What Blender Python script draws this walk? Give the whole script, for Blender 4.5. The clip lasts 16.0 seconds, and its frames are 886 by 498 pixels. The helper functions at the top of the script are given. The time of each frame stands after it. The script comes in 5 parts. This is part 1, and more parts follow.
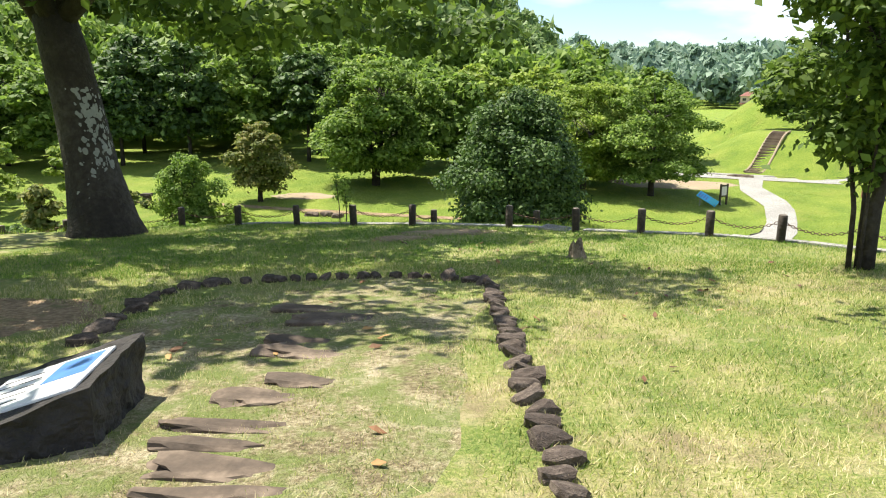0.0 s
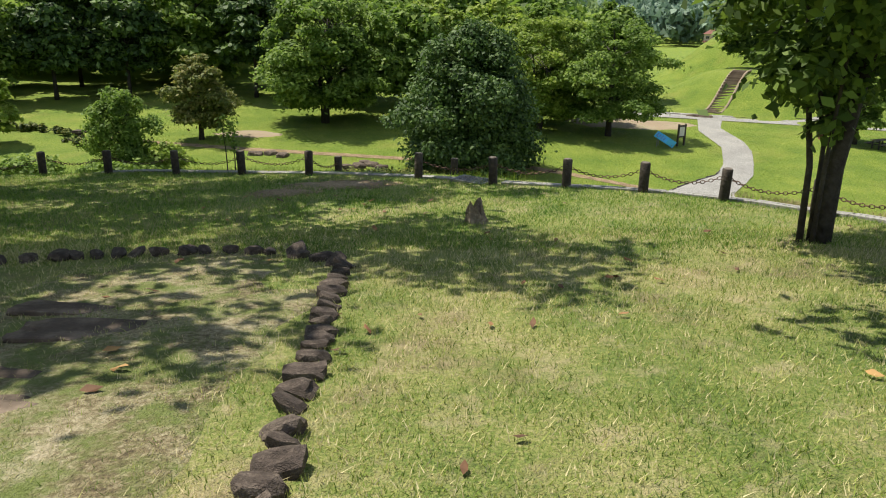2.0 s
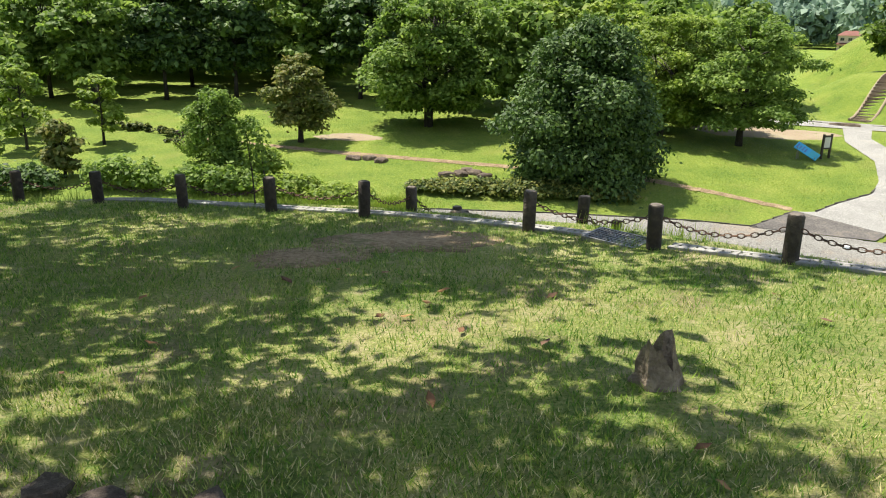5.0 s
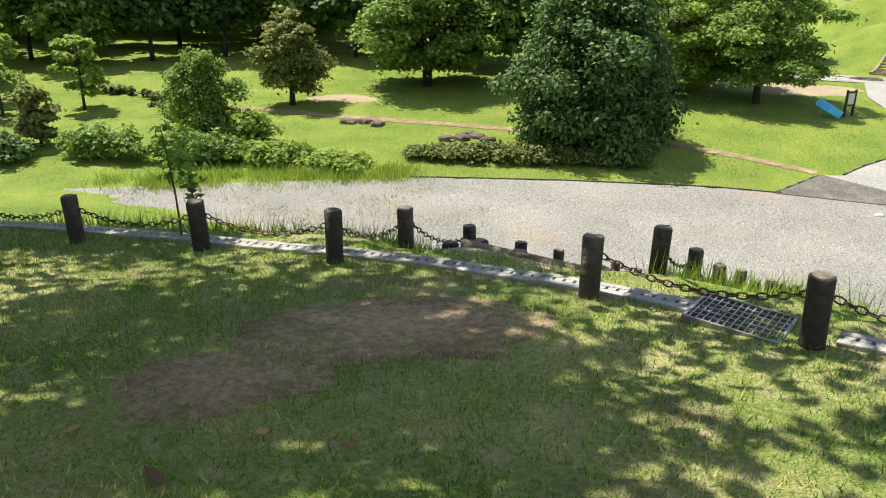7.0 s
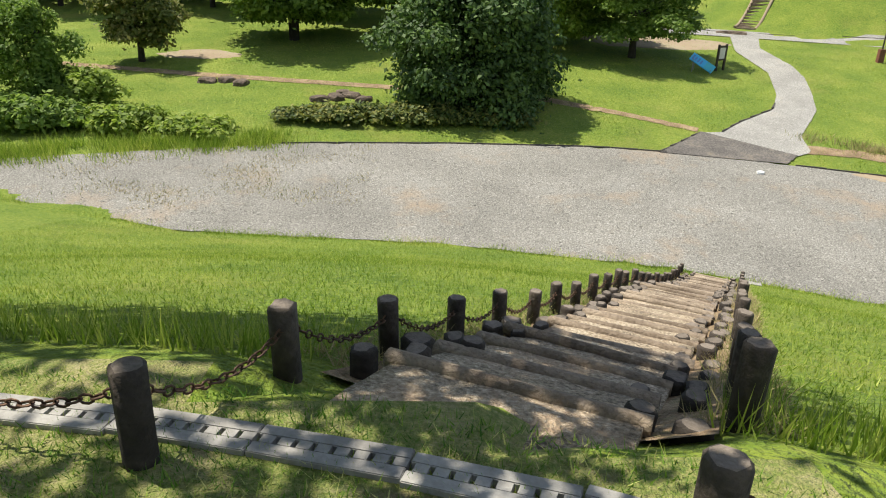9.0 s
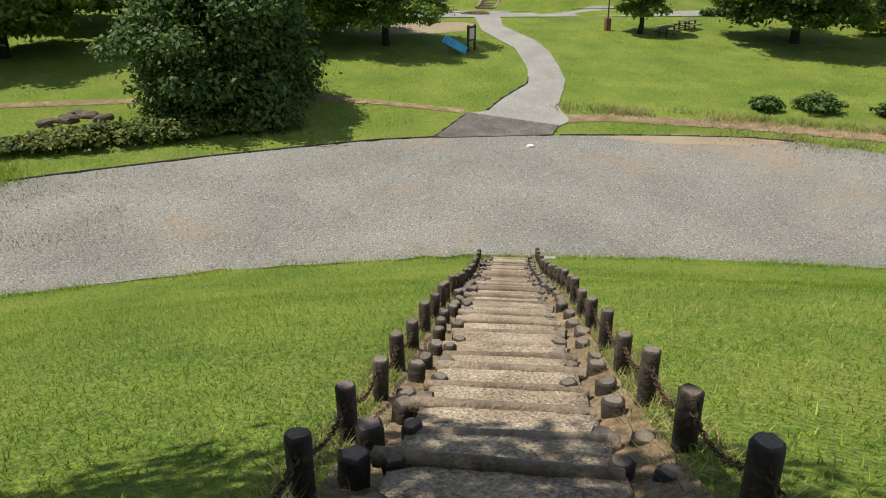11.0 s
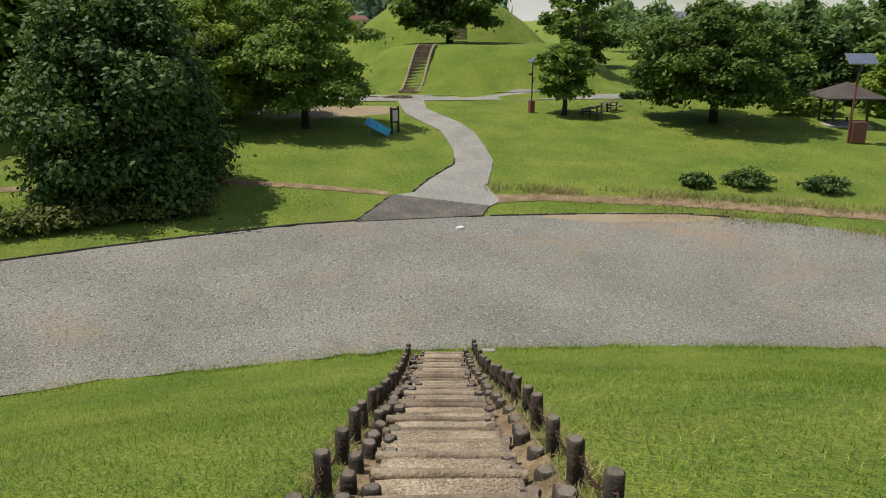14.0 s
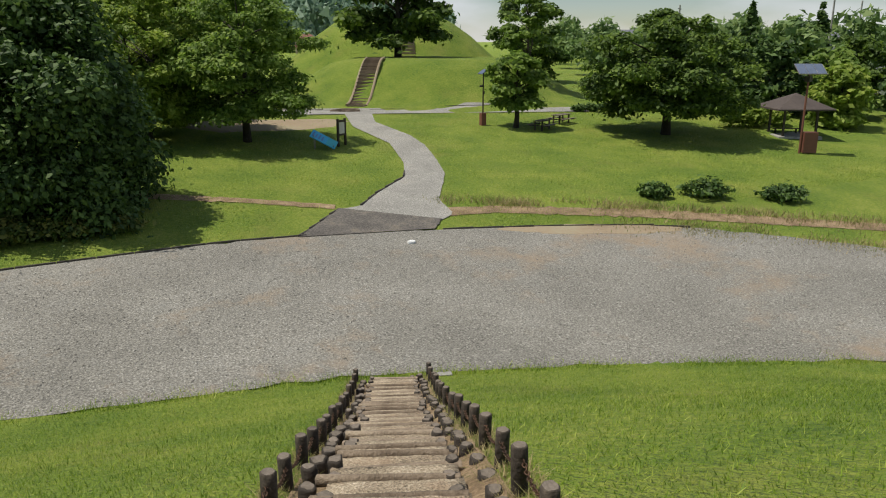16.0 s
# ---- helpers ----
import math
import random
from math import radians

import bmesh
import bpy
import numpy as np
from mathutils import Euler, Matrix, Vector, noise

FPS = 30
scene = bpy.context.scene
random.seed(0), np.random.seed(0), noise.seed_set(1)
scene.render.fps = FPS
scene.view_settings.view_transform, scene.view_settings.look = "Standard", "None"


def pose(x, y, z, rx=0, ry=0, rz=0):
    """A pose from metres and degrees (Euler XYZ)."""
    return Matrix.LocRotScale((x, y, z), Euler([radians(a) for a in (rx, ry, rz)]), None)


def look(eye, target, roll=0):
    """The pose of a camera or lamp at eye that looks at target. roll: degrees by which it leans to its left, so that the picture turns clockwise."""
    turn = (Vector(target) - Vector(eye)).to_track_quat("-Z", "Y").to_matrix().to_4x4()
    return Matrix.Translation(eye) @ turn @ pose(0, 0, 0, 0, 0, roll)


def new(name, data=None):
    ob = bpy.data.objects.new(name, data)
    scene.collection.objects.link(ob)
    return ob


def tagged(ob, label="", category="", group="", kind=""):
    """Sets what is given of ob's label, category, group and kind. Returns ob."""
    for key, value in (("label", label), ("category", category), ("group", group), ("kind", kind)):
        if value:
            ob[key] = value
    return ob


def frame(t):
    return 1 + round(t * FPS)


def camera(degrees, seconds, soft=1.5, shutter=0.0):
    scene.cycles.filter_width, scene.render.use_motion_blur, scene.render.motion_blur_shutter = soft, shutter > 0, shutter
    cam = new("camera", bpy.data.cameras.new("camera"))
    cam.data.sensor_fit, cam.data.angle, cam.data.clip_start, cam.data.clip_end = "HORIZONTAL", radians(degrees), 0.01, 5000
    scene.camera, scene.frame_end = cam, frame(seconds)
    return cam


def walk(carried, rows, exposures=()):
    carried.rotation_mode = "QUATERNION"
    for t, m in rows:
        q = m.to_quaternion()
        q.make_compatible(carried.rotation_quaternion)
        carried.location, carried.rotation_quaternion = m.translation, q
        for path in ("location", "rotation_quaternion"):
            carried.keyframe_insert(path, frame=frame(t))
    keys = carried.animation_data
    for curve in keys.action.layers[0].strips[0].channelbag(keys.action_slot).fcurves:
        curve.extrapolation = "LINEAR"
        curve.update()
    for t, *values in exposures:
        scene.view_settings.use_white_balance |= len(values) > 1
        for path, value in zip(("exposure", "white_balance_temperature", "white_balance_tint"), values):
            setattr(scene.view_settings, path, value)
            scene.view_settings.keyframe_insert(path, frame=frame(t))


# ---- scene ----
cam = camera(61.4, 16.0, soft=1.1)
PATH = [
    (0.0, (0.405, -3.283, 2.008), (-0.311, 6.470, -0.079), 0.49),
    (0.5, (0.746, -2.960, 1.970), (2.169, 6.674, -0.299), 1.59),
    (1.0, (1.066, -2.513, 1.942), (2.339, 7.089, -0.545), 1.84),
    (1.5, (1.245, -1.971, 1.894), (1.842, 7.647, -0.778), 1.51),
    (2.0, (1.284, -1.348, 1.883), (1.078, 8.226, -0.996), 1.26),
    (2.5, (1.272, -0.642, 1.830), (0.442, 8.869, -1.146), 0.83),
    (3.0, (1.213, 0.075, 1.786), (-0.023, 9.566, -1.113), 0.25),
    (3.5, (1.157, 0.802, 1.774), (-0.288, 10.268, -1.108), 0.36),
    (4.0, (1.058, 1.525, 1.729), (-0.465, 10.978, -1.154), 0.84),
    (4.2, (1.049, 1.822, 1.665), (-0.521, 11.277, -1.189), 0.97),
    (6.3, (0.685, 4.838, 1.450), (-0.869, 14.204, -1.692), 1.01),
    (6.5, (0.633, 5.118, 1.496), (-0.931, 14.435, -1.782), 0.67),
    (7.0, (0.422, 5.796, 1.440), (-1.122, 15.068, -1.974), 0.37),
    (7.5, (0.224, 6.492, 1.399), (-1.250, 15.723, -2.152), -0.27),
    (8.0, (0.023, 7.202, 1.329), (-1.130, 16.429, -2.350), -0.73),
    (8.2, (-0.043, 7.538, 1.320), (-0.944, 16.732, -2.510), -0.22),
    (10.3, (-0.284, 9.861, 1.017), (1.363, 18.838, -3.070), 0.02),
    (10.5, (-0.300, 10.063, 0.990), (1.576, 18.861, -3.378), -0.72),
    (11.0, (-0.296, 10.539, 1.000), (2.680, 19.207, -3.003), -0.36),
    (11.5, (-0.164, 10.922, 0.949), (3.738, 19.330, -2.803), 0.02),
    (12.0, (0.036, 11.325, 0.859), (4.248, 19.692, -2.640), -0.52),
    (12.5, (0.246, 11.763, 0.661), (4.718, 20.103, -2.571), -0.54),
    (13.0, (0.457, 12.167, 0.450), (4.692, 20.669, -2.677), -0.62),
    (13.5, (0.668, 12.649, 0.252), (4.719, 21.271, -2.789), -0.41),
    (14.0, (0.822, 13.120, 0.051), (4.817, 21.806, -2.880), -0.14),
    (14.5, (1.005, 13.642, -0.215), (5.102, 22.287, -3.129), -0.74),
    (15.0, (1.252, 14.151, -0.449), (5.346, 22.887, -3.080), -0.84),
    (15.5, (1.421, 14.601, -0.674), (5.959, 23.044, -3.524), -0.39),
    (16.0, (1.720, 14.935, -0.740), (6.324, 23.396, -3.424), 0.02),
]
walk(cam, [(t, look(eye, target, roll)) for t, eye, target, roll in PATH], exposures=[(0.0, 1.15), (0.5, 0.7), (1.5, 0.42), (2.5, 0.55), (4.0, 0.9), (7.0, 0.95), (8.2, 0.75), (10.5, 0.3), (12.5, -0.15), (16.0, -0.15)])

# ---- light ----
SUN_FROM = Vector((-0.86, 0.51, 0.0)).normalized()
SUN_ELEV = radians(64)
world = bpy.data.worlds.new("sky")
scene.world = world
world.use_nodes = True
wn = world.node_tree.nodes
sky = wn.new("ShaderNodeTexSky")
sky.sky_type, sky.sun_disc = "NISHITA", False
sky.sun_elevation, sky.sun_rotation = SUN_ELEV, math.atan2(SUN_FROM.x, SUN_FROM.y)
sky.dust_density, sky.air_density, sky.ozone_density = 0.05, 1.0, 3.0
wn["Background"].inputs["Strength"].default_value = 0.08
wl = world.node_tree.links
# thin white clouds
sky_dir = wn.new("ShaderNodeTexCoord")
flatten = wn.new("ShaderNodeMapping")
flatten.inputs["Scale"].default_value = (1.0, 1.0, 3.5)
cloud = wn.new("ShaderNodeTexNoise")
cloud.inputs["Scale"].default_value, cloud.inputs["Detail"].default_value = 2.6, 7.0
cloud_ramp = wn.new("ShaderNodeValToRGB")
cloud_ramp.color_ramp.elements[0].position, cloud_ramp.color_ramp.elements[1].position = 0.46, 0.68
cloud_mix = wn.new("ShaderNodeMix")
cloud_mix.data_type = "RGBA"
cloud_mix.inputs["B"].default_value = (10.0, 10.3, 10.8, 1)
wl.new(sky_dir.outputs["Generated"], flatten.inputs["Vector"])
wl.new(flatten.outputs[0], cloud.inputs["Vector"])
wl.new(cloud.outputs["Fac"], cloud_ramp.inputs[0])
wl.new(cloud_ramp.outputs[0], cloud_mix.inputs["Factor"])
wl.new(sky.outputs[0], cloud_mix.inputs["A"])
wl.new(cloud_mix.outputs["Result"], wn["Background"].inputs["Color"])
sun_data = bpy.data.lights.new("sun", "SUN")
sun_data.energy, sun_data.angle, sun_data.color = 5.0, radians(0.53), (1.0, 0.93, 0.80)
sun = new("sun", sun_data)
to_sun = SUN_FROM * math.cos(SUN_ELEV) + Vector((0, 0, math.sin(SUN_ELEV)))
sun.matrix_world = look(to_sun * 60, (0, 0, 0))


# ---- materials ----
def mat(name, stops, scale=8.0, rough=0.85, bump=0.3, scale2=None, metal=0.0, translucent=0.0, island=0.0, obj=0.0, detail=6.0, bump_scale=None, dist=0.02, wide=0.5, lo=0.33, hi=0.67, stain=None):
    """A grainy surface: a colour ramp over noise at two scales, with relief."""
    m = bpy.data.materials.new(name)
    m.use_nodes = True
    n, l = m.node_tree.nodes, m.node_tree.links
    bsdf = n["Principled BSDF"]
    bsdf.inputs["Roughness"].default_value, bsdf.inputs["Metallic"].default_value = rough, metal
    geo = n.new("ShaderNodeNewGeometry")
    tex = n.new("ShaderNodeTexNoise")
    tex.inputs["Scale"].default_value, tex.inputs["Detail"].default_value, tex.inputs["Roughness"].default_value = scale, detail, 0.65
    tex2 = n.new("ShaderNodeTexNoise")
    tex2.inputs["Scale"].default_value, tex2.inputs["Detail"].default_value = scale2 or scale * 0.12, 4.0
    src = n.new("ShaderNodeTexCoord").outputs["Object"] if obj else geo.outputs["Position"]
    for tx in (tex, tex2):
        l.new(src, tx.inputs["Vector"])
    mix = n.new("ShaderNodeMath")
    mix.operation = "MULTIPLY_ADD"
    mix.inputs[1].default_value = 1 - wide
    l.new(tex.outputs["Fac"], mix.inputs[0])
    half = n.new("ShaderNodeMath")
    half.operation = "MULTIPLY"
    half.inputs[1].default_value = wide
    l.new(tex2.outputs["Fac"], half.inputs[0])
    l.new(half.outputs[0], mix.inputs[2])
    fac = mix.outputs[0]
    if island or obj:
        extra = n.new("ShaderNodeMath")
        extra.operation = "MULTIPLY_ADD"
        extra.inputs[1].default_value = island or obj
        if island:
            l.new(geo.outputs["Random Per Island"], extra.inputs[0])
        else:
            l.new(n.new("ShaderNodeObjectInfo").outputs["Random"], extra.inputs[0])
        shift = n.new("ShaderNodeMath")
        shift.operation = "SUBTRACT"
        shift.inputs[1].default_value = (island or obj) * 0.5
        l.new(fac, shift.inputs[0])
        l.new(shift.outputs[0], extra.inputs[2])
        fac = extra.outputs[0]
    ramp = n.new("ShaderNodeValToRGB")
    while len(ramp.color_ramp.elements) < len(stops):
        ramp.color_ramp.elements.new(0.5)
    for i, c in enumerate(stops):
        e = ramp.color_ramp.elements[i]
        e.position, e.color = lo + (hi - lo) * i / max(1, len(stops) - 1), (*c, 1)
    l.new(fac, ramp.inputs[0])
    colour = ramp.outputs[0]
    for tint, size, a, b, most in stain or ():
        blot = n.new("ShaderNodeTexNoise")
        blot.inputs["Scale"].default_value, blot.inputs["Detail"].default_value, blot.inputs["Roughness"].default_value = size, 9.0, 0.72
        l.new(src, blot.inputs["Vector"])
        span = n.new("ShaderNodeMapRange")
        span.inputs["From Min"].default_value, span.inputs["From Max"].default_value, span.inputs["To Max"].default_value = a, b, most
        l.new(blot.outputs["Fac"], span.inputs["Value"])
        over = n.new("ShaderNodeMix")
        over.data_type = "RGBA"
        over.inputs["B"].default_value = (*tint, 1)
        l.new(span.outputs[0], over.inputs["Factor"])
        l.new(colour, over.inputs["A"])
        colour = over.outputs["Result"]
    l.new(colour, bsdf.inputs["Base Color"])
    if bump:
        b = n.new("ShaderNodeBump")
        b.inputs["Strength"].default_value, b.inputs["Distance"].default_value = bump, dist
        t3 = n.new("ShaderNodeTexNoise")
        t3.inputs["Scale"].default_value, t3.inputs["Detail"].default_value = bump_scale or scale * 1.7, 5.0
        l.new(src, t3.inputs["Vector"])
        l.new(t3.outputs["Fac"], b.inputs["Height"])
        l.new(b.outputs[0], bsdf.inputs["Normal"])
    if translucent:
        tr = n.new("ShaderNodeBsdfTranslucent")
        l.new(colour, tr.inputs["Color"])
        ms = n.new("ShaderNodeMixShader")
        ms.inputs[0].default_value = translucent
        l.new(bsdf.outputs[0], ms.inputs[1])
        l.new(tr.outputs[0], ms.inputs[2])
        l.new(ms.outputs[0], n["Material Output"].inputs["Surface"])
    return m


def leaf_mat(name, dark, mid, light, tr=0.35):
    return mat(name, [dark, mid, light], scale=0.9, scale2=0.25, rough=0.66, bump=0, translucent=tr, island=0.42)


M_LAWN = mat("lawn", [(0.07, 0.125, 0.014), (0.155, 0.225, 0.034), (0.30, 0.32, 0.09), (0.50, 0.44, 0.22)], scale=38, scale2=1.1, rough=0.9, bump=1.0, bump_scale=90, dist=0.04, detail=9, wide=0.45, lo=0.34, hi=0.64, stain=[((0.24, 0.175, 0.105), 1.3, 0.52, 0.66, 0.75), ((0.48, 0.40, 0.23), 3.1, 0.52, 0.68, 0.8)])
M_DRY = mat("worn_lawn", [(0.10, 0.075, 0.04), (0.24, 0.195, 0.10), (0.44, 0.38, 0.23), (0.60, 0.52, 0.36)], scale=30, scale2=2.2, rough=0.95, bump=1.0, bump_scale=80, dist=0.05, detail=10, wide=0.4, lo=0.36, hi=0.64, stain=[((0.16, 0.22, 0.04), 3.0, 0.44, 0.58, 0.85)])
M_GRASS = mat("valley_grass", [(0.07, 0.14, 0.008), (0.15, 0.235, 0.018), (0.235, 0.30, 0.034), (0.34, 0.36, 0.075)], scale=7.0, scale2=0.3, rough=0.95, bump=1.0, bump_scale=16, dist=0.2, detail=12, wide=0.38, lo=0.34, hi=0.68, stain=[((0.25, 0.25, 0.05), 0.22, 0.52, 0.68, 0.5), ((0.09, 0.165, 0.012), 0.9, 0.55, 0.68, 0.5)])
M_BLADE = mat("grass_blade", [(0.08, 0.15, 0.012), (0.23, 0.325, 0.04), (0.48, 0.48, 0.14), (0.76, 0.66, 0.38)], scale=2.2, scale2=0.7, rough=0.7, bump=0, translucent=0.25, island=0.6, lo=0.25, hi=0.68)
M_BLADE_GREEN = mat("green_blade", [(0.065, 0.17, 0.012), (0.135, 0.29, 0.022), (0.30, 0.43, 0.055), (0.60, 0.57, 0.22)], scale=1.6, scale2=0.7, rough=0.7, bump=0, translucent=0.3, island=0.42, lo=0.33, hi=0.72)
M_STRAW = mat("straw_weed", [(0.12, 0.17, 0.03), (0.33, 0.29, 0.12), (0.45, 0.36, 0.19)], scale=1.6, scale2=0.3, rough=0.8, bump=0, translucent=0.2, island=0.35)
M_TALL = mat("tall_grass", [(0.125, 0.22, 0.014), (0.245, 0.365, 0.03), (0.43, 0.49, 0.09)], scale=1.0, scale2=0.3, rough=0.65, bump=0, translucent=0.35, island=0.4)
M_GRAVEL = mat("gravel", [(0.075, 0.072, 0.064), (0.175, 0.169, 0.15), (0.26, 0.25, 0.222), (0.46, 0.45, 0.415)], scale=16, scale2=0.25, rough=0.95, bump=1.0, bump_scale=18, dist=0.05, detail=13, wide=0.16, lo=0.37, hi=0.65, stain=[((0.30, 0.225, 0.15), 0.13, 0.53, 0.66, 0.75), ((0.20, 0.20, 0.185), 0.5, 0.55, 0.7, 0.4)])
M_PATH = mat("fine_gravel", [(0.16, 0.155, 0.142), (0.29, 0.283, 0.26), (0.50, 0.49, 0.455)], scale=14, scale2=0.5, rough=0.95, bump=1.0, bump_scale=18, dist=0.06, detail=12, wide=0.2, lo=0.37, hi=0.65, stain=[((0.30, 0.26, 0.20), 0.5, 0.55, 0.7, 0.5)])
M_DIRT = mat("bare_soil", [(0.13, 0.088, 0.047), (0.28, 0.195, 0.112), (0.46, 0.345, 0.215)], scale=18, scale2=1.4, rough=0.95, bump=1.0, bump_scale=45, dist=0.05, detail=10, wide=0.4, lo=0.37, hi=0.64, stain=[((0.12, 0.14, 0.03), 3.0, 0.54, 0.64, 0.7)])
M_ASPHALT = mat("worn_asphalt", [(0.05, 0.046, 0.042), (0.115, 0.105, 0.095), (0.22, 0.20, 0.175)], scale=10, scale2=0.8, rough=0.95, bump=0.8, bump_scale=20, dist=0.05, detail=12, wide=0.3, lo=0.36, hi=0.66, stain=[((0.22, 0.185, 0.13), 0.8, 0.54, 0.66, 0.6)])
M_SAND = mat("dry_ground", [(0.20, 0.155, 0.10), (0.29, 0.225, 0.15), (0.30, 0.28, 0.19)], scale=6, scale2=0.4, rough=0.95, bump=0.8, detail=10)
M_TREAD = mat("stair_gravel", [(0.10, 0.078, 0.054), (0.32, 0.255, 0.175), (0.50, 0.41, 0.295), (0.76, 0.66, 0.51)], scale=34, scale2=2, rough=0.95, bump=1.0, bump_scale=45, dist=0.05, detail=10, wide=0.3, lo=0.38, hi=0.64, stain=[((0.40, 0.28, 0.18), 1.2, 0.5, 0.65, 0.6)])
M_STONE = mat("border_stone", [(0.03, 0.021, 0.016), (0.075, 0.055, 0.043), (0.19, 0.15, 0.12)], scale=9, scale2=2, rough=0.85, bump=0.8, obj=0.12, dist=0.02)
M_SLAB = mat("flat_rock", [(0.04, 0.03, 0.022), (0.10, 0.074, 0.053), (0.24, 0.185, 0.135)], scale=7, scale2=1.5, rough=0.9, bump=0.8, obj=0.1, dist=0.02)
M_DARKROCK = mat("dark_granite", [(0.008, 0.007, 0.007), (0.021, 0.018, 0.017), (0.05, 0.043, 0.04)], scale=9, scale2=2.5, rough=0.8, bump=1.0, dist=0.06)
M_WOOD = mat("weathered_log", [(0.018, 0.014, 0.011), (0.045, 0.035, 0.027), (0.11, 0.088, 0.068)], scale=14, scale2=3, rough=0.85, bump=1.0, bump_scale=22, obj=0.12, dist=0.02)
M_LOGTOP = mat("log_end", [(0.07, 0.058, 0.048), (0.15, 0.125, 0.10), (0.24, 0.20, 0.165)], scale=25, scale2=4, rough=0.9, bump=0.6, obj=0.15)
M_STEPLOG = mat("step_log", [(0.11, 0.08, 0.055), (0.23, 0.18, 0.13), (0.38, 0.31, 0.23)], scale=18, scale2=2, rough=0.9, bump=1.0, obj=0.2, dist=0.03)
M_CHAIN = mat("rusty_chain", [(0.035, 0.022, 0.016), (0.10, 0.055, 0.035), (0.17, 0.10, 0.06)], scale=30, rough=0.6, bump=0.3, metal=0.5)
M_CONC = mat("concrete", [(0.19, 0.18, 0.165), (0.29, 0.28, 0.26), (0.40, 0.39, 0.365)], scale=16, scale2=1.5, rough=0.9, bump=0.3, obj=0.1)
M_STEEL = mat("galvanised_steel", [(0.16, 0.15, 0.14), (0.28, 0.27, 0.26), (0.42, 0.41, 0.39)], scale=25, rough=0.45, bump=0.2, metal=0.7)
# Near-black for the panel's text and for shade painted under the grate.
M_PIT = mat("pit_shade_and_ink", [(0.01, 0.01, 0.01), (0.025, 0.023, 0.02)], scale=5, rough=0.9, bump=0)
M_BARK = mat("grey_bark", [(0.016, 0.013, 0.010), (0.036, 0.029, 0.022), (0.075, 0.066, 0.054)], scale=9, scale2=1.2, rough=0.9, bump=1.0, bump_scale=16, dist=0.05)
M_LICHEN = mat("lichen", [(0.22, 0.23, 0.21), (0.36, 0.37, 0.34)], scale=15, rough=0.95, bump=0.4)
M_CURB = mat("dark_edging", [(0.04, 0.035, 0.03), (0.09, 0.08, 0.065)], scale=9, rough=0.9, bump=0.4)
M_BLUE = mat("blue_panel", [(0.03, 0.36, 0.62), (0.05, 0.44, 0.72)], scale=2, rough=0.35, bump=0)
M_TEAL = mat("teal_panel", [(0.04, 0.36, 0.46), (0.06, 0.44, 0.54)], scale=2, rough=0.4, bump=0)
M_WHITE = mat("white_print", [(0.68, 0.70, 0.71), (0.80, 0.81, 0.81)], scale=6, rough=0.3, bump=0)
M_PRINT = mat("blue_print", [(0.05, 0.14, 0.38), (0.12, 0.28, 0.60)], scale=6, rough=0.3, bump=0)
M_DARKMETAL = mat("dark_brown_metal", [(0.03, 0.022, 0.018), (0.055, 0.04, 0.032)], scale=8, rough=0.5, bump=0.1)
M_REDBROWN = mat("red_brown_paint", [(0.16, 0.06, 0.045), (0.22, 0.085, 0.06)], scale=5, rough=0.6, bump=0.1)
M_ROOFBR = mat("brown_shingle", [(0.05, 0.038, 0.034), (0.095, 0.075, 0.066)], scale=6, rough=0.8, bump=0.4)
M_SOLAR = mat("solar_cell", [(0.09, 0.12, 0.18), (0.14, 0.17, 0.24)], scale=3, rough=0.15, bump=0)
M_TILE = mat("grey_roof_tile", [(0.10, 0.105, 0.12), (0.19, 0.20, 0.22)], scale=3, rough=0.5, bump=0.5)
M_PLASTER = mat("house_plaster", [(0.55, 0.52, 0.47), (0.70, 0.68, 0.63)], scale=2, rough=0.9, bump=0.1)
M_PINK = mat("house_plaster_warm", [(0.52, 0.40, 0.34), (0.64, 0.52, 0.45)], scale=2, rough=0.9, bump=0.1)
M_GLASS = mat("window_glass", [(0.02, 0.025, 0.03), (0.05, 0.06, 0.07)], scale=1, rough=0.08, bump=0)
L_OAK = leaf_mat("leaf_oak", (0.05, 0.095, 0.014), (0.095, 0.165, 0.022), (0.18, 0.27, 0.04), 0.45)
L_DARK = leaf_mat("leaf_dark", (0.032, 0.07, 0.013), (0.062, 0.125, 0.022), (0.125, 0.205, 0.042), 0.3)
L_LIGHT = leaf_mat("leaf_light", (0.149, 0.23, 0.025), (0.23, 0.333, 0.04), (0.356, 0.437, 0.081), 0.5)
L_MID = leaf_mat("leaf_mid", (0.102, 0.18, 0.024), (0.168, 0.27, 0.038), (0.276, 0.384, 0.072), 0.5)
L_BROWN = leaf_mat("leaf_olive", (0.10, 0.135, 0.025), (0.165, 0.205, 0.04), (0.29, 0.27, 0.075), 0.45)
L_RED = leaf_mat("leaf_red", (0.10, 0.02, 0.02), (0.18, 0.04, 0.03), (0.25, 0.07, 0.04))
L_HEDGE = leaf_mat("leaf_hedge", (0.045, 0.081, 0.013), (0.108, 0.149, 0.023), (0.252, 0.252, 0.054), 0.35)
# Mid leaf green with more blue: thin haze painted in for ridge and plain.
L_FAR = leaf_mat("leaf_far_haze", (0.101, 0.176, 0.054), (0.162, 0.257, 0.081), (0.257, 0.351, 0.121), 0.4)
# The far hill's haze is put into these pale blue-green leaves.
L_HAZE = leaf_mat("leaf_haze_tint", (0.15, 0.24, 0.16), (0.19, 0.29, 0.20), (0.25, 0.35, 0.25), 0.3)
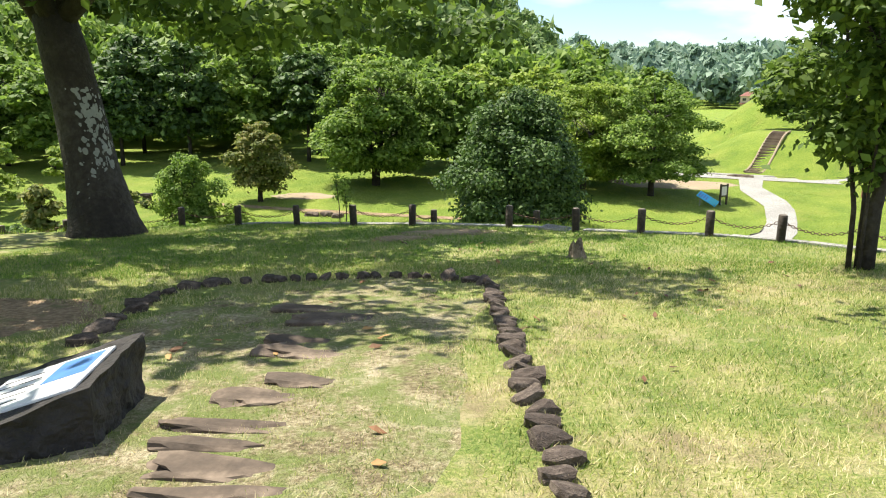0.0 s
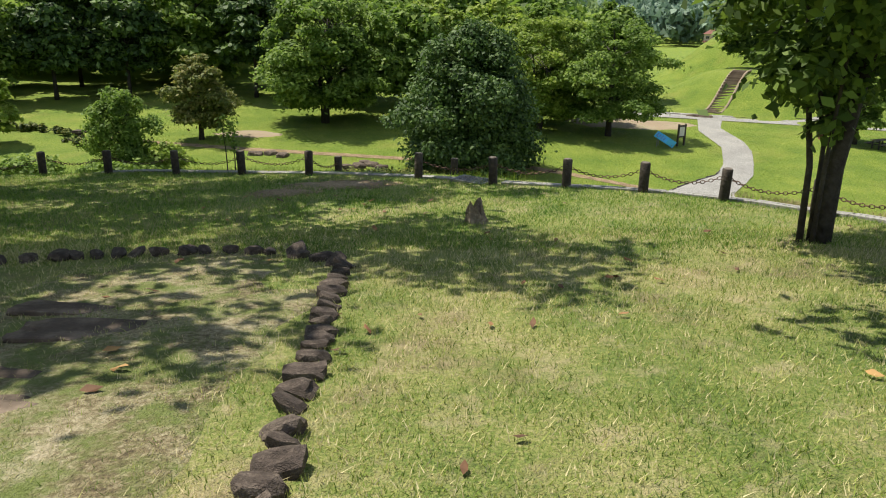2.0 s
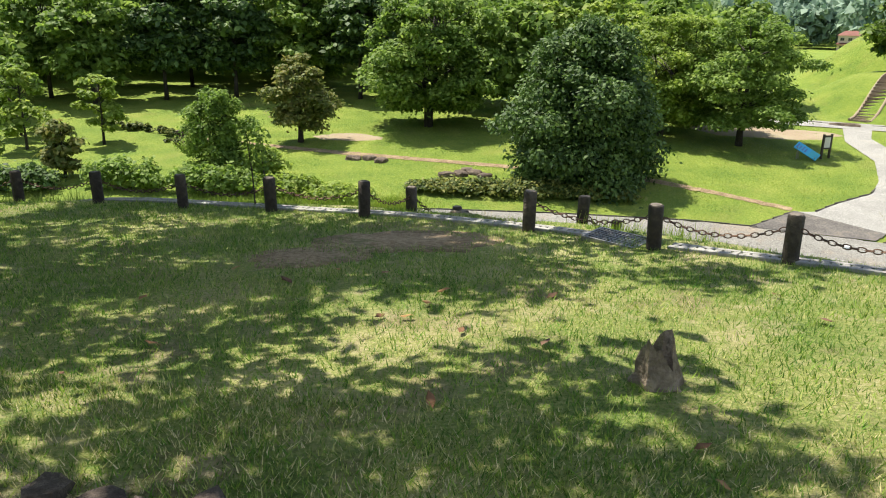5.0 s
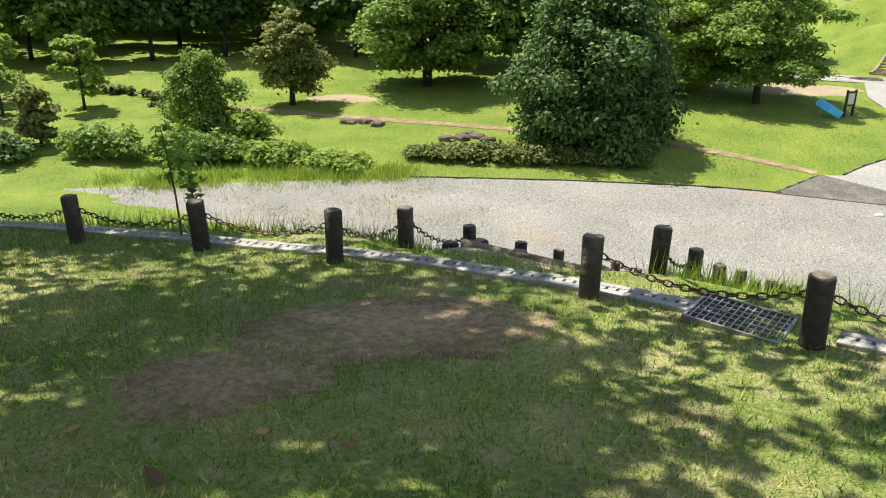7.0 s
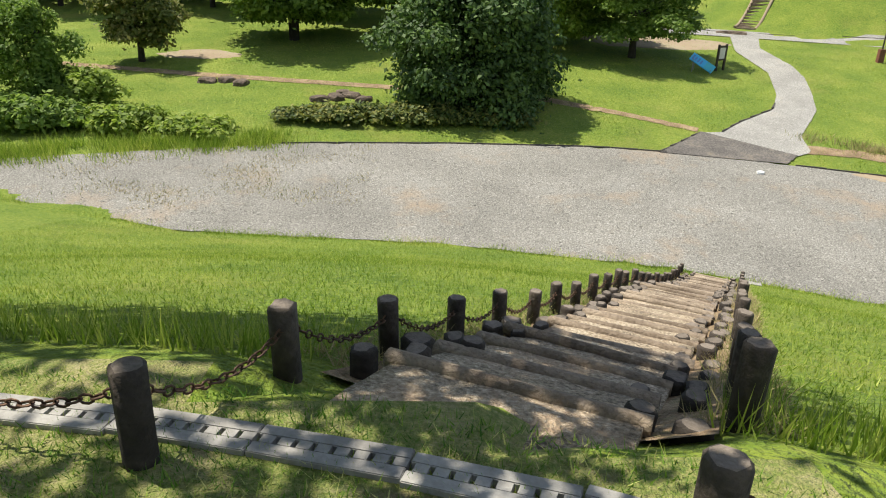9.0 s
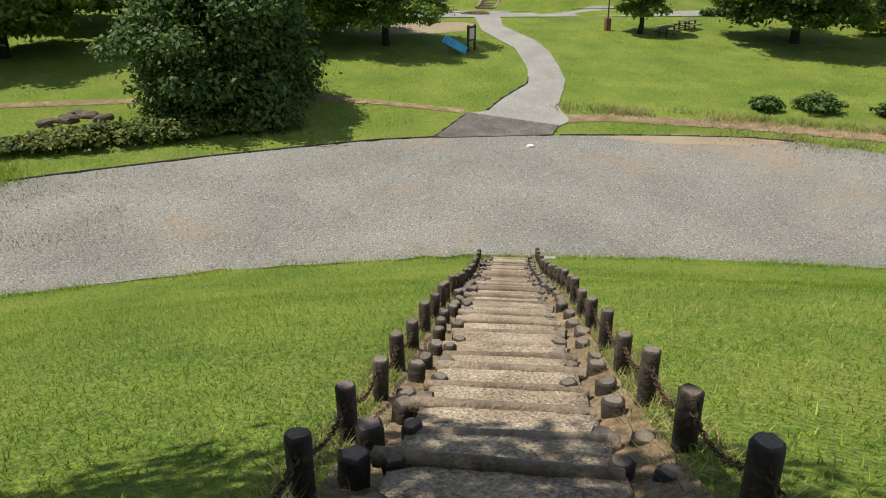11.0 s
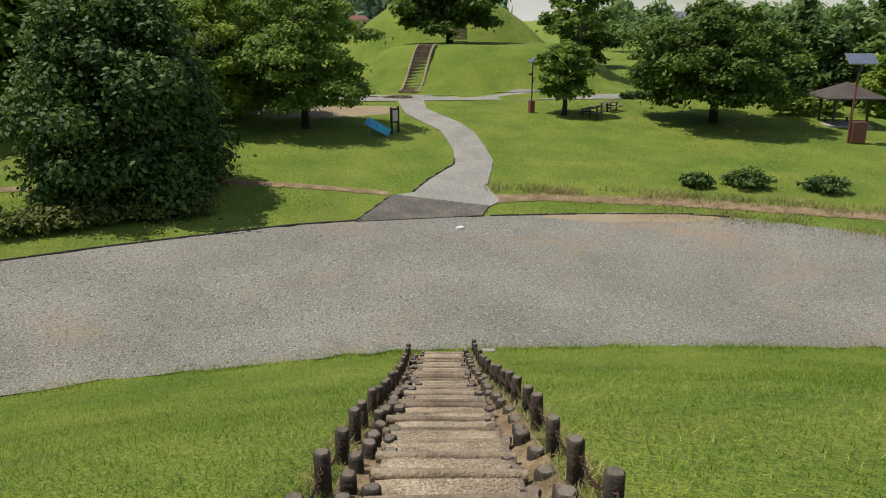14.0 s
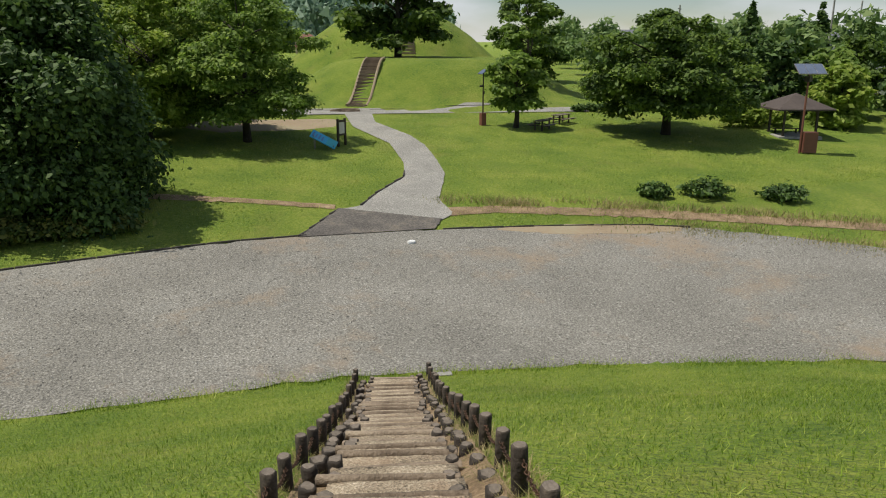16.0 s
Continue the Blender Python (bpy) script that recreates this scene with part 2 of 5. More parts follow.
L_FALLEN = mat("fallen_leaf", [(0.10, 0.05, 0.025), (0.25, 0.12, 0.05), (0.42, 0.26, 0.09)], scale=2, rough=0.8, bump=0.2, obj=0.3)


# ---- the lie of the land ----
RIM, RIM_R = Vector((-3.3, 1.2)), 10.55
FOOT = [(-90, 52), (-60, 48), (-25, 40.0), (-10, 35.2), (0, 34.7), (8.7, 33.2), (16.3, 30.5), (24.1, 27.2), (35, 20), (60, -5), (90, -40)]
FAR = [(-60, 34), (-25, 40.8), (-17.8, 42.8), (-7.6, 45.3), (0.5, 45.9), (8.2, 46.0), (13, 45.3), (17.2, 44.2), (21.9, 42.8), (27.2, 40.9), (30.5, 38.6), (35.1, 34.1), (50, 18)]


def lerp_curve(pts, x):
    return float(np.interp(x, [p[0] for p in pts], [p[1] for p in pts]))


def smooth(t):
    t = min(1.0, max(0.0, t))
    return t * t * (3 - 2 * t)


def valley(x, y):
    z = -9.1 + 0.075 * (min(max(y, 24), 84) - 44)
    z += 3.6 * smooth((17.5 - math.hypot(x - 41, y - 90.5)) / 9.0)
    z += 8.8 * smooth((21 - math.hypot(x - 51, y - 121)) / 15.0)
    r = math.hypot(x, y)
    if r > 95:
        az = math.degrees(math.atan2(x, y))
        # wooded ridge beyond the valley, dropping away to the plain
        ridge = 60 * smooth((r - 105) / 170) * smooth((9 - az) / 20) * (1 if r < 500 else smooth((900 - r) / 400))
        far = 22 * smooth((r - 380) / 280) * smooth((az + 14) / 14) * smooth((27 - az) / 8) * smooth((1500 - r) / 600)
        bumps = 1 + 0.28 * noise.noise(Vector((x * 0.012, y * 0.012, 0.3)))
        z += max(ridge, far) * bumps
    return z


def plateau(x, y):
    return 0.294 + 0.033 * max(-14, min(14, x)) - 0.0755 * max(-5, min(14, y))


def ground_z(x, y):
    p = Vector((x, y)) - RIM
    dr = p.length - RIM_R
    wob = 0.02 * noise.noise(Vector((x * 0.7, y * 0.7, 0)))
    if dr <= 0:
        return plateau(x, y) + wob
    q = RIM + p.normalized() * RIM_R
    df = max(0.0, (lerp_curve(FOOT, x) - y) * 0.93)
    t = dr / (dr + df)
    s, w = (x - 0.05) * 0.413 + (y - 11.5) * 0.911, abs((x - 0.05) * 0.911 - (y - 11.5) * 0.413)
    cut = 0.15 * smooth((1.15 - w) / 0.45) * smooth((s + 0.9) / 0.6) * smooth((23.2 - s) / 1.0)
    bulge = 0.42 * math.sin(math.pi * t) ** 3
    return bulge - cut + (1 - t) * (plateau(q.x, q.y) + wob) + t * valley(x, y)


# ---- mesh helpers ----
def obj_from(name, verts, faces, material, parent=None, label=""):
    me = bpy.data.meshes.new(name)
    me.from_pydata([tuple(v) for v in verts], [], [tuple(f) for f in faces])
    me.materials.append(material)
    me.update()
    ob = new(name, me)
    if parent:
        ob.parent = parent
    if label:
        ob["label"] = label
    return ob


def quads_np(name, verts, k, material, parent=None):
    """A mesh of loose faces with k corners each, from an array of corners."""
    verts = np.asarray(verts, dtype=np.float32).reshape(-1, 3)
    nv, nf = len(verts), len(verts) // k
    me = bpy.data.meshes.new(name)
    me.vertices.add(nv), me.loops.add(nv), me.polygons.add(nf)
    me.vertices.foreach_set("co", verts.ravel())
    me.loops.foreach_set("vertex_index", np.arange(nv, dtype=np.int32))
    me.polygons.foreach_set("loop_start", np.arange(0, nv, k, dtype=np.int32))
    me.materials.append(material)
    me.update(calc_edges=True)
    ob = new(name, me)
    if parent:
        ob.parent = parent
    return ob


def part(name, bm, material, parent=None, label="", smooth_faces=False):
    me = bpy.data.meshes.new(name)
    if smooth_faces:
        for f in bm.faces:
            f.smooth = True
    bm.to_mesh(me)
    bm.free()
    for m in (material if isinstance(material, (list, tuple)) else [material]):
        me.materials.append(m)
    ob = new(name, me)
    if parent:
        ob.parent = parent
    if label:
        ob["label"] = label
    return ob


def share(name, data, m, parent=None):
    ob = new(name, data)
    if parent:
        ob.parent = parent
    ob.matrix_basis = m
    return ob


def empty(name, m, label, category, group=""):
    ob = new(name)
    ob.matrix_world = m
    return tagged(ob, label, category, group)


def box(bm, x0, x1, y0, y1, z0, z1, m=None, bevel=0.0):
    r = bmesh.ops.create_cube(bm, size=1, matrix=(m or Matrix()) @ Matrix.Translation(((x0 + x1) / 2, (y0 + y1) / 2, (z0 + z1) / 2)) @ Matrix.Diagonal((x1 - x0, y1 - y0, z1 - z0, 1)))
    if bevel:
        es = list({e for v in r["verts"] for e in v.link_edges})
        bmesh.ops.bevel(bm, geom=es, offset=bevel, segments=2, affect="EDGES")
    return bm


def box_bm(*a, **k):
    return box(bmesh.new(), *a, **k)


def tube(bm, pts, radii, seg=8, cap=True):
    """A tapered limb through the points."""
    rings = []
    for i, p in enumerate(pts):
        d = (Vector(pts[min(i + 1, len(pts) - 1)]) - Vector(pts[max(i - 1, 0)])).normalized()
        a = d.orthogonal().normalized() if abs(d.z) < 0.9 else Vector((1, 0, 0))
        a = (a - d * a.dot(d)).normalized()
        b = d.cross(a)
        rings.append([bm.verts.new(Vector(p) + radii[i] * (math.cos(2 * math.pi * j / seg) * a + math.sin(2 * math.pi * j / seg) * b)) for j in range(seg)])
    for r0, r1 in zip(rings, rings[1:]):
        for j in range(seg):
            bm.faces.new((r0[j], r0[(j + 1) % seg], r1[(j + 1) % seg], r1[j]))
    if cap:
        bm.faces.new(rings[-1])
        bm.faces.new(rings[0][::-1])
    return bm


def log_bm(radius, length, seg=12, seed=0, rounded=0.012, rough=0.006):
    """An upright log with grooved bark and a slightly rounded top; the top has the second material."""
    rnd = random.Random(seed)
    bm = bmesh.new()
    prof = [(radius * 1.03, 0), (radius, length * 0.35), (radius * 0.98, length * 0.7), (radius, length - rounded), (radius - rounded, length)]
    off = [1 + rnd.uniform(-rough, rough) / radius for _ in range(seg)]
    rings = [[bm.verts.new((r * off[j] * math.cos(2 * math.pi * j / seg), r * off[j] * math.sin(2 * math.pi * j / seg), z + (rnd.uniform(-0.004, 0.004) if z > 0 else 0))) for j in range(seg)] for r, z in prof]
    for r0, r1 in zip(rings, rings[1:]):
        for j in range(seg):
            bm.faces.new((r0[j], r0[(j + 1) % seg], r1[(j + 1) % seg], r1[j])).smooth = True
    top = bm.faces.new(rings[-1])
    top.material_index = 1
    return bm


def rock_bm(seed, sx=1.0, sy=1.0, sz=1.0, rough=0.28, sub=3):
    bm = bmesh.new()
    bmesh.ops.create_icosphere(bm, subdivisions=sub, radius=1)
    for v in bm.verts:
        p = v.co.copy()
        f = 1 + rough * noise.noise(p * 1.1 + Vector((seed * 7.3, 1.7, 0))) + rough * 0.4 * noise.noise(p * 3.2 + Vector((seed * 3.1, 0, 5)))
        q = p * f
        q = Vector([math.copysign(min(abs(c), 0.82), c) for c in q])
        v.co = Vector((q.x * sx, q.y * sy, q.z * sz))
    return bm


def leaf_cloud(rnd, clumps, n, size, up=0.55, long=1.7, corners=4):
    """Corners of n pointed leaves in sprays round the clumps (centre, radii), thinning out at the rim."""
    c = np.array([k[0] for k in clumps], dtype=float)
    r = np.array([k[1] for k in clumps], dtype=float)
    w = np.prod(r, axis=1) ** (2 / 3)
    pick = rnd.choice(len(clumps), n, p=w / w.sum())
    d = rnd.normal(size=(n, 3))
    d /= np.linalg.norm(d, axis=1, keepdims=True)
    reach = rnd.random((n, 1)) ** 0.5 * (1 + 0.35 * np.abs(rnd.normal(size=(n, 1))) * (rnd.random((n, 1)) < 0.3))
    pos = c[pick] + d * r[pick] * reach
    # sprays droop towards their rims
    pos[:, 2] -= 0.22 * r[pick, 2] * (reach[:, 0] * np.hypot(d[:, 0], d[:, 1])) ** 2
    nrm = d * 0.55 + rnd.normal(size=(n, 3)) * 0.45 + np.array([0, 0, up])
    nrm /= np.linalg.norm(nrm, axis=1, keepdims=True)
    t = np.cross(nrm, rnd.normal(size=(n, 3)))
    t /= np.linalg.norm(t, axis=1, keepdims=True)
    b = np.cross(nrm, t)
    s = size * (0.6 + 0.8 * rnd.random((n, 1)))
    t, b = t * s * long * 0.5, b * s * 0.5
    fold = nrm * s * 0.12
    if corners == 3:
        return np.stack([pos - t, pos + t * 0.4 - b, pos + t * 0.6 + b], axis=1)
    return np.stack([pos - t, pos - b + fold, pos + t, pos + b + fold], axis=1)


def crown_clumps(rnd, centre, radii, count, clump, flat=0.7, hollow=0.55, low=-0.6):
    """Clumps spread through an uneven crown."""
    out = []
    cx, cy, cz = centre
    while len(out) < count:
        d = rnd.normal(size=3)
        d /= np.linalg.norm(d)
        if d[2] < low:
            continue
        k = hollow + (1 - hollow) * rnd.random()
        k *= 0.86 + 0.2 * noise.noise(Vector(d * 1.7 + np.array(centre) * 0.37))
        s = clump * (0.65 + 0.7 * rnd.random())
        out.append(((cx + d[0] * radii[0] * k, cy + d[1] * radii[1] * k, cz + d[2] * radii[2] * k), (s, s, s * flat)))
    return out


SPREADING = [(0, 0.66), (0.14, 0.94), (0.4, 1.0), (0.62, 0.96), (0.8, 0.82), (0.92, 0.62), (1, 0.35)]
DOME = [(0, 0.84), (0.15, 0.98), (0.4, 1.0), (0.62, 0.9), (0.8, 0.78), (0.92, 0.58), (1, 0.3)]
CONE = [(0, 0.9), (0.1, 1.0), (0.5, 0.55), (0.9, 0.14), (1, 0.03)]


def bough_clumps(rnd, base, height, width, count, clump, flat, profile, seed):
    """Sprays of a crown whose reach at each height follows the profile, with lobes and gaps."""
    out = []
    for _ in range(count):
        u = rnd.random()
        a = rnd.uniform(0, 2 * math.pi)
        lobe = 0.88 + 0.3 * noise.noise(Vector((math.cos(a) * 1.5, math.sin(a) * 1.5, u * 2.6 + seed * 1.3)))
        reach = width / 2 * lerp_curve(profile, u) * lobe
        k = 0.25 + 0.75 * rnd.random() ** 0.55
        s = clump * rnd.uniform(0.6, 1.3) * (0.75 + 0.5 * (1 - u))
        s = min(s, max(0.3, reach * 0.75))
        rr = max(0.0, reach - s * 0.55) * k
        z = base + (height - base) * u * (0.93 + 0.14 * noise.noise(Vector((a, seed, 1)))) - 0.05 * width * k * k * (1 - u)
        out.append(((rr * math.cos(a), rr * math.sin(a), max(z, 0.15)), (s, s, s * flat)))
    return out


def tree(name, x, y, height, width, leaf, seed, label, clear=0.25, leaves=5000, size=0.34, trunk_r=0.2, clump=None, flat=0.4, stems=1, count=46, limbs=9, z=None, fine=1.0, category="tree", group="", profile=SPREADING, up=0.7):
    rnd = np.random.default_rng(seed)
    z0 = ground_z(x, y) if z is None else z
    root = empty(name, Matrix.Translation((x, y, z0)), label, category, group)
    base = height * clear
    cl = bough_clumps(rnd, base, height, width, int(count * 1.35), clump or width * 0.13, flat, profile, seed)
    bm = bmesh.new()
    for s in range(stems):
        a = 2 * math.pi * s / stems + seed
        lean = 0.0 if stems == 1 else width * 0.09
        pts = [(0.1 * s * math.cos(a), 0.1 * s * math.sin(a), -0.25)]
        for k in range(1, 6):
            f = k / 5
            pts.append((lean * f * math.cos(a) + 0.25 * trunk_r * rnd.normal(), lean * f * math.sin(a) + 0.25 * trunk_r * rnd.normal(), f * height * 0.72))
        tr = trunk_r / math.sqrt(stems)
        tube(bm, pts, [tr * 1.35, tr * 1.0, tr * 0.85, tr * 0.65, tr * 0.4, tr * 0.12], 9)
        order = rnd.permutation(len(cl))[:limbs * 2]
        for i in order:
            c = Vector(cl[i][0])
            f = min(0.65, max(max(base, height * 0.12) * 0.75, c.z - 0.45 * math.hypot(c.x, c.y)) / height)
            j = min(4, int(f / 0.72 * 5))
            g = f / 0.72 * 5 - j
            p0 = Vector(pts[j]).lerp(Vector(pts[j + 1]), max(0, g))
            mid = p0.lerp(c, 0.5) + Vector((0, 0, 0.05 * height * rnd.random()))
            tube(bm, [p0, mid, c], [tr * 0.4, tr * 0.22, tr * 0.05], 6, False)
    part("trunk", bm, M_BARK, root, smooth_faces=True)
    quads_np("crown", leaf_cloud(rnd, cl, int(leaves * 1.5 * fine), size * 0.82 / math.sqrt(fine), up), 4, leaf, root)
    return root


def shrub(name, x, y, w, d, h, leaf, seed, label, leaves=2500, size=0.16, rz=0.0, category="shrub", group="", count=26):
    rnd = np.random.default_rng(seed)
    root = empty(name, Matrix.Translation((x, y, ground_z(x, y))) @ pose(0, 0, 0, 0, 0, rz), label, category, group)
    cl = []
    for _ in range(count):
        u, v = rnd.uniform(-1, 1), rnd.uniform(-1, 1)
        k = math.sqrt(max(0.05, 1 - min(0.95, u * u * 0.8 + v * v * 0.5)))
        cl.append(((u * w * 0.44, v * d * 0.42, h * 0.45 * (0.6 + 0.5 * k)), (min(w, d) * 0.22, min(w, d) * 0.22, h * 0.42 * k)))
    bm = bmesh.new()
    for i in range(7):
        c = cl[i][0]
        tube(bm, [(c[0] * 0.3, c[1] * 0.3, -0.1), (c[0] * 0.6, c[1] * 0.6, h * 0.25), (c[0], c[1], h * 0.6)], [0.04, 0.03, 0.012], 5, False)
    part("stems", bm, M_BARK, root)
    quads_np("foliage", leaf_cloud(rnd, cl, leaves, size), 4, leaf, root)
    return root


# ---- ground ----
def spaced(*runs):
    out = []
    for a, b, step in runs:
        out += list(np.arange(a, b, step))
    return out


def sheet(name, xs, ys, zf, material, label, category, mat2=None, pick=None):
    v = [(x, y, zf(x, y)) for y in ys for x in xs]
    n = len(xs)
    f = [(j * n + i, j * n + i + 1, (j + 1) * n + i + 1, (j + 1) * n + i) for j in range(len(ys) - 1) for i in range(n - 1)]
    ob = obj_from(name, v, f, material)
    if mat2:
        ob.data.materials.append(mat2)
        for p in ob.data.polygons:
            p.material_index = 1 if pick(p.center) else 0
    for p in ob.data.polygons:
        p.use_smooth = True
    return tagged(ob, label, category, kind="structure")


GX = spaced((-3000, -600, 300), (-600, -120, 24), (-120, -24, 4), (-24, -14, 1.2), (-14, 14, 0.4), (14, 28, 1.0), (28, 80, 3), (80, 400, 16), (400, 3001, 200))
GY = spaced((-1200, -100, 220), (-100, -12, 8), (-12, 36, 0.4), (36, 50, 1.5), (50, 130, 2.5), (130, 700, 14), (700, 4001, 220))
sheet("ground", GX, GY, ground_z, M_GRASS, "mown green grass over a hilltop, slope and valley", "lawn", M_LAWN, lambda c: (Vector((c.x, c.y)) - RIM).length < RIM_R - 0.1)


def strip(name, left, right, material, label, category, lift=0.03, n=40, cross=4, rag=0.12):
    """A sheet between two edge lines, laid on the ground."""
    def at(poly, t):
        seg = [math.dist(a, b) for a, b in zip(poly, poly[1:])]
        s = t * sum(seg)
        for a, b, q in zip(poly, poly[1:], seg):
            if s <= q or b is poly[-1]:
                return Vector(a).lerp(Vector(b), min(1, s / q))
            s -= q
    v, f = [], []
    for i in range(n + 1):
        a, b = at(left, i / n), at(right, i / n)
        wig = rag * noise.noise(Vector((i * 0.9, len(name), 0)))
        for j in range(cross + 1):
            p = a.lerp(b, j / cross + (wig * 0.2 if j in (0, cross) else 0))
            v.append((p.x, p.y, ground_z(p.x, p.y) + lift))
    w = cross + 1
    for i in range(n):
        for j in range(cross):
            f.append((i * w + j, i * w + j + 1, (i + 1) * w + j + 1, (i + 1) * w + j))
    ob = obj_from(name, v, f, material)
    return tagged(ob, label, category, kind="structure")


def patch(name, x, y, rx, ry, material, label, category, lift=0.012, rz=0.0, seed=0, wob=0.35):
    v, f = [(x, y, ground_z(x, y) + lift)], []
    n, rings = 40, 5
    for k in range(1, rings + 1):
        for i in range(n):
            a = 2 * math.pi * i / n
            d = 1 + wob * noise.noise(Vector((math.cos(a) * 1.6, math.sin(a) * 1.6, seed * 3.7))) + wob * 0.5 * noise.noise(Vector((math.cos(a) * 6, math.sin(a) * 6, seed)))
            px, py = rx * d * math.cos(a) * k / rings, ry * d * math.sin(a) * k / rings
            q = (x + px * math.cos(rz) - py * math.sin(rz), y + px * math.sin(rz) + py * math.cos(rz))
            v.append((*q, ground_z(*q) + (lift if k < rings else -0.01)))
    for i in range(n):
        f.append((0, 1 + i, 1 + (i + 1) % n))
        for k in range(rings - 1):
            a, b = 1 + k * n, 1 + (k + 1) * n
            f.append((a + i, b + i, b + (i + 1) % n, a + (i + 1) % n))
    return tagged(obj_from(name, v, f, material), label, category, kind="structure")


XS = np.arange(-26, 50.1, 2)
strip("gravel_road", [(x, lerp_curve(FOOT, x)) for x in XS], [(x, max(lerp_curve(FAR, x), lerp_curve(FOOT, x) + 0.4)) for x in XS], M_GRAVEL, "broad pale grey gravel road curving round the hill", "gravel road", 0.04, 110, 10)
PATH_L = [(14.4, 48.85), (15.6, 49.0), (17.2, 50.8), (20.2, 53.6), (21.8, 57.0), (23.5, 62.8), (23.5, 69.6), (25.1, 75.5)]
PATH_R = [(18.2, 45.4), (19.3, 46.1), (19.8, 48.6), (22.9, 53.6), (24.4, 57.7), (25.6, 61.5), (26.2, 65.1), (26.0, 71.0), (27.4, 75.0)]
strip("winding_path", PATH_L, PATH_R, M_PATH, "pale grey gravel footpath winding through the lawn", "footpath", 0.05, 60, 5)
strip("paved_apron", [(11.2, 45.45), (14.42, 48.95)], [(17.25, 44.25), (18.3, 45.5)], M_ASPHALT, "dark worn pavement where the footpath meets the road", "pavement", 0.075, 8, 8)
strip("cross_path", [(8, 82.2), (18, 79.8), (30, 77.2), (48, 73.0)], [(8, 79.5), (18, 76.6), (30, 74.2), (48, 70.4)], M_PATH, "straight pale path at the foot of a grassy mound", "footpath", 0.06, 50, 4)
strip("drain_track_west", [(-30, 61), (-16, 58.5), (-4, 56.8), (6.2, 55.2), (10.6, 52.5), (14.5, 49.7)], [(-30, 60.2), (-16, 57.5), (-4, 55.9), (6.05, 54.1), (10.4, 51.7), (14.2, 49.0)], M_DIRT, "narrow worn earth track across the lawn", "earth track", 0.03, 110, 4, 1.1)
strip("drain_track_east", [(19.2, 47.3), (21.9, 46.6), (28.8, 43.3), (38.5, 36.8), (52, 26)], [(18.9, 45.9), (21.2, 45.6), (27.9, 42.1), (37.8, 35.7), (51, 25)], M_DIRT, "narrow worn earth track with dry weeds", "earth track", 0.03, 110, 4, 1.1)
patch("dry_ground", 17.0, 72.6, 6.5, 3.0, M_SAND, "dry brown ground under the maple trees", "bare ground", 0.03, -0.15, 3)
patch("dry_ground", -17.5, 63.5, 3.2, 1.3, M_SAND, "dry brown ground under a tree", "bare ground", 0.03, 0.1, 5)
patch("sandy_patch", 24.5, 41.3, 5.0, 0.9, M_SAND, "sandy brown patch in the gravel", "bare ground", 0.06, -0.36, 7)
patch("bare_patch", -0.55, 9.55, 1.0, 0.62, M_DIRT, "bare brown soil worn through the lawn", "bare ground", 0.014, 0.25, 1)
patch("bare_patch", -1.2, 8.75, 0.6, 0.4, M_DIRT, "bare brown soil worn through the lawn", "bare ground", 0.014, 0.35, 6)
patch("worn_lawn", -1.15, 1.5, 1.75, 3.5, M_DRY, "dry worn turf inside the stone outline", "bare ground", 0.010, 0.0, 13, 0.5)
patch("dirt_path", -4.6, 2.7, 1.5, 1.1, M_DIRT, "bare trodden earth beside the stone border", "bare ground", 0.014, 0.1, 11)

# ---- log stairs down the slope ----
S0, SU = Vector((0.05, 11.5)), Vector((0.413, 0.911)).normalized()
SV = Vector((SU.y, -SU.x))
HEAD = math.degrees(math.atan2(SU.y, SU.x)) - 90


def on_stairs(s, side):
    p = S0 + SU * s + SV * side
    return p.x, p.y


def stair_z(s):
    return (ground_z(*on_stairs(s, -1.3)) + ground_z(*on_stairs(s, 1.3))) / 2


stairs = tagged(new("log_stairs"), "long gravel stairway edged with weathered round logs", "stairs", kind="structure")
TREAD = 0.64
step_bm = [log_bm(0.05, 1.3, 10, k, 0.012, 0.012) for k in range(3)]
STEP_ME = []
for b in step_bm:
    ob = part("step_log", b, [M_STEPLOG, M_LOGTOP])
    STEP_ME.append(ob.data)
    bpy.data.objects.remove(ob)
STUB_ME = []
for k in range(5):
    ob = part("stub", log_bm(0.066 + 0.009 * (k % 3), 0.55, 11, 20 + k, 0.018, 0.014), [M_WOOD, M_LOGTOP])
    STUB_ME.append(ob.data)
    bpy.data.objects.remove(ob)
TREAD_MES = []
for k in range(3):
    bm = box_bm(-0.5, 0.72, -0.02, TREAD + 0.06, -0.45, 0)
    bmesh.ops.subdivide_edges(bm, edges=bm.edges[:], cuts=7, use_grid_fill=True)
    for v in bm.verts:
        if v.co.z > -0.01:
            v.co.z += 0.02 * noise.noise(v.co * 5 + Vector((k * 4, 0, 0))) - 0.03 * max(0, abs(v.co.x - 0.07) - 0.5)
    ob = part("tread", bm, M_TREAD, smooth_faces=True)
    TREAD_MES.append(ob.data)
    bpy.data.objects.remove(ob)
rnd_s = random.Random(5)
N_STEPS = 36
strip("stair_bank", [on_stairs(q, -0.88) for q in np.arange(0.0, 23, 0.7)], [on_stairs(q, 1.02) for q in np.arange(0.0, 23, 0.7)], M_DIRT, "dry brown earth on both sides of the log stairs", "bare ground", 0.03, 90, 6)
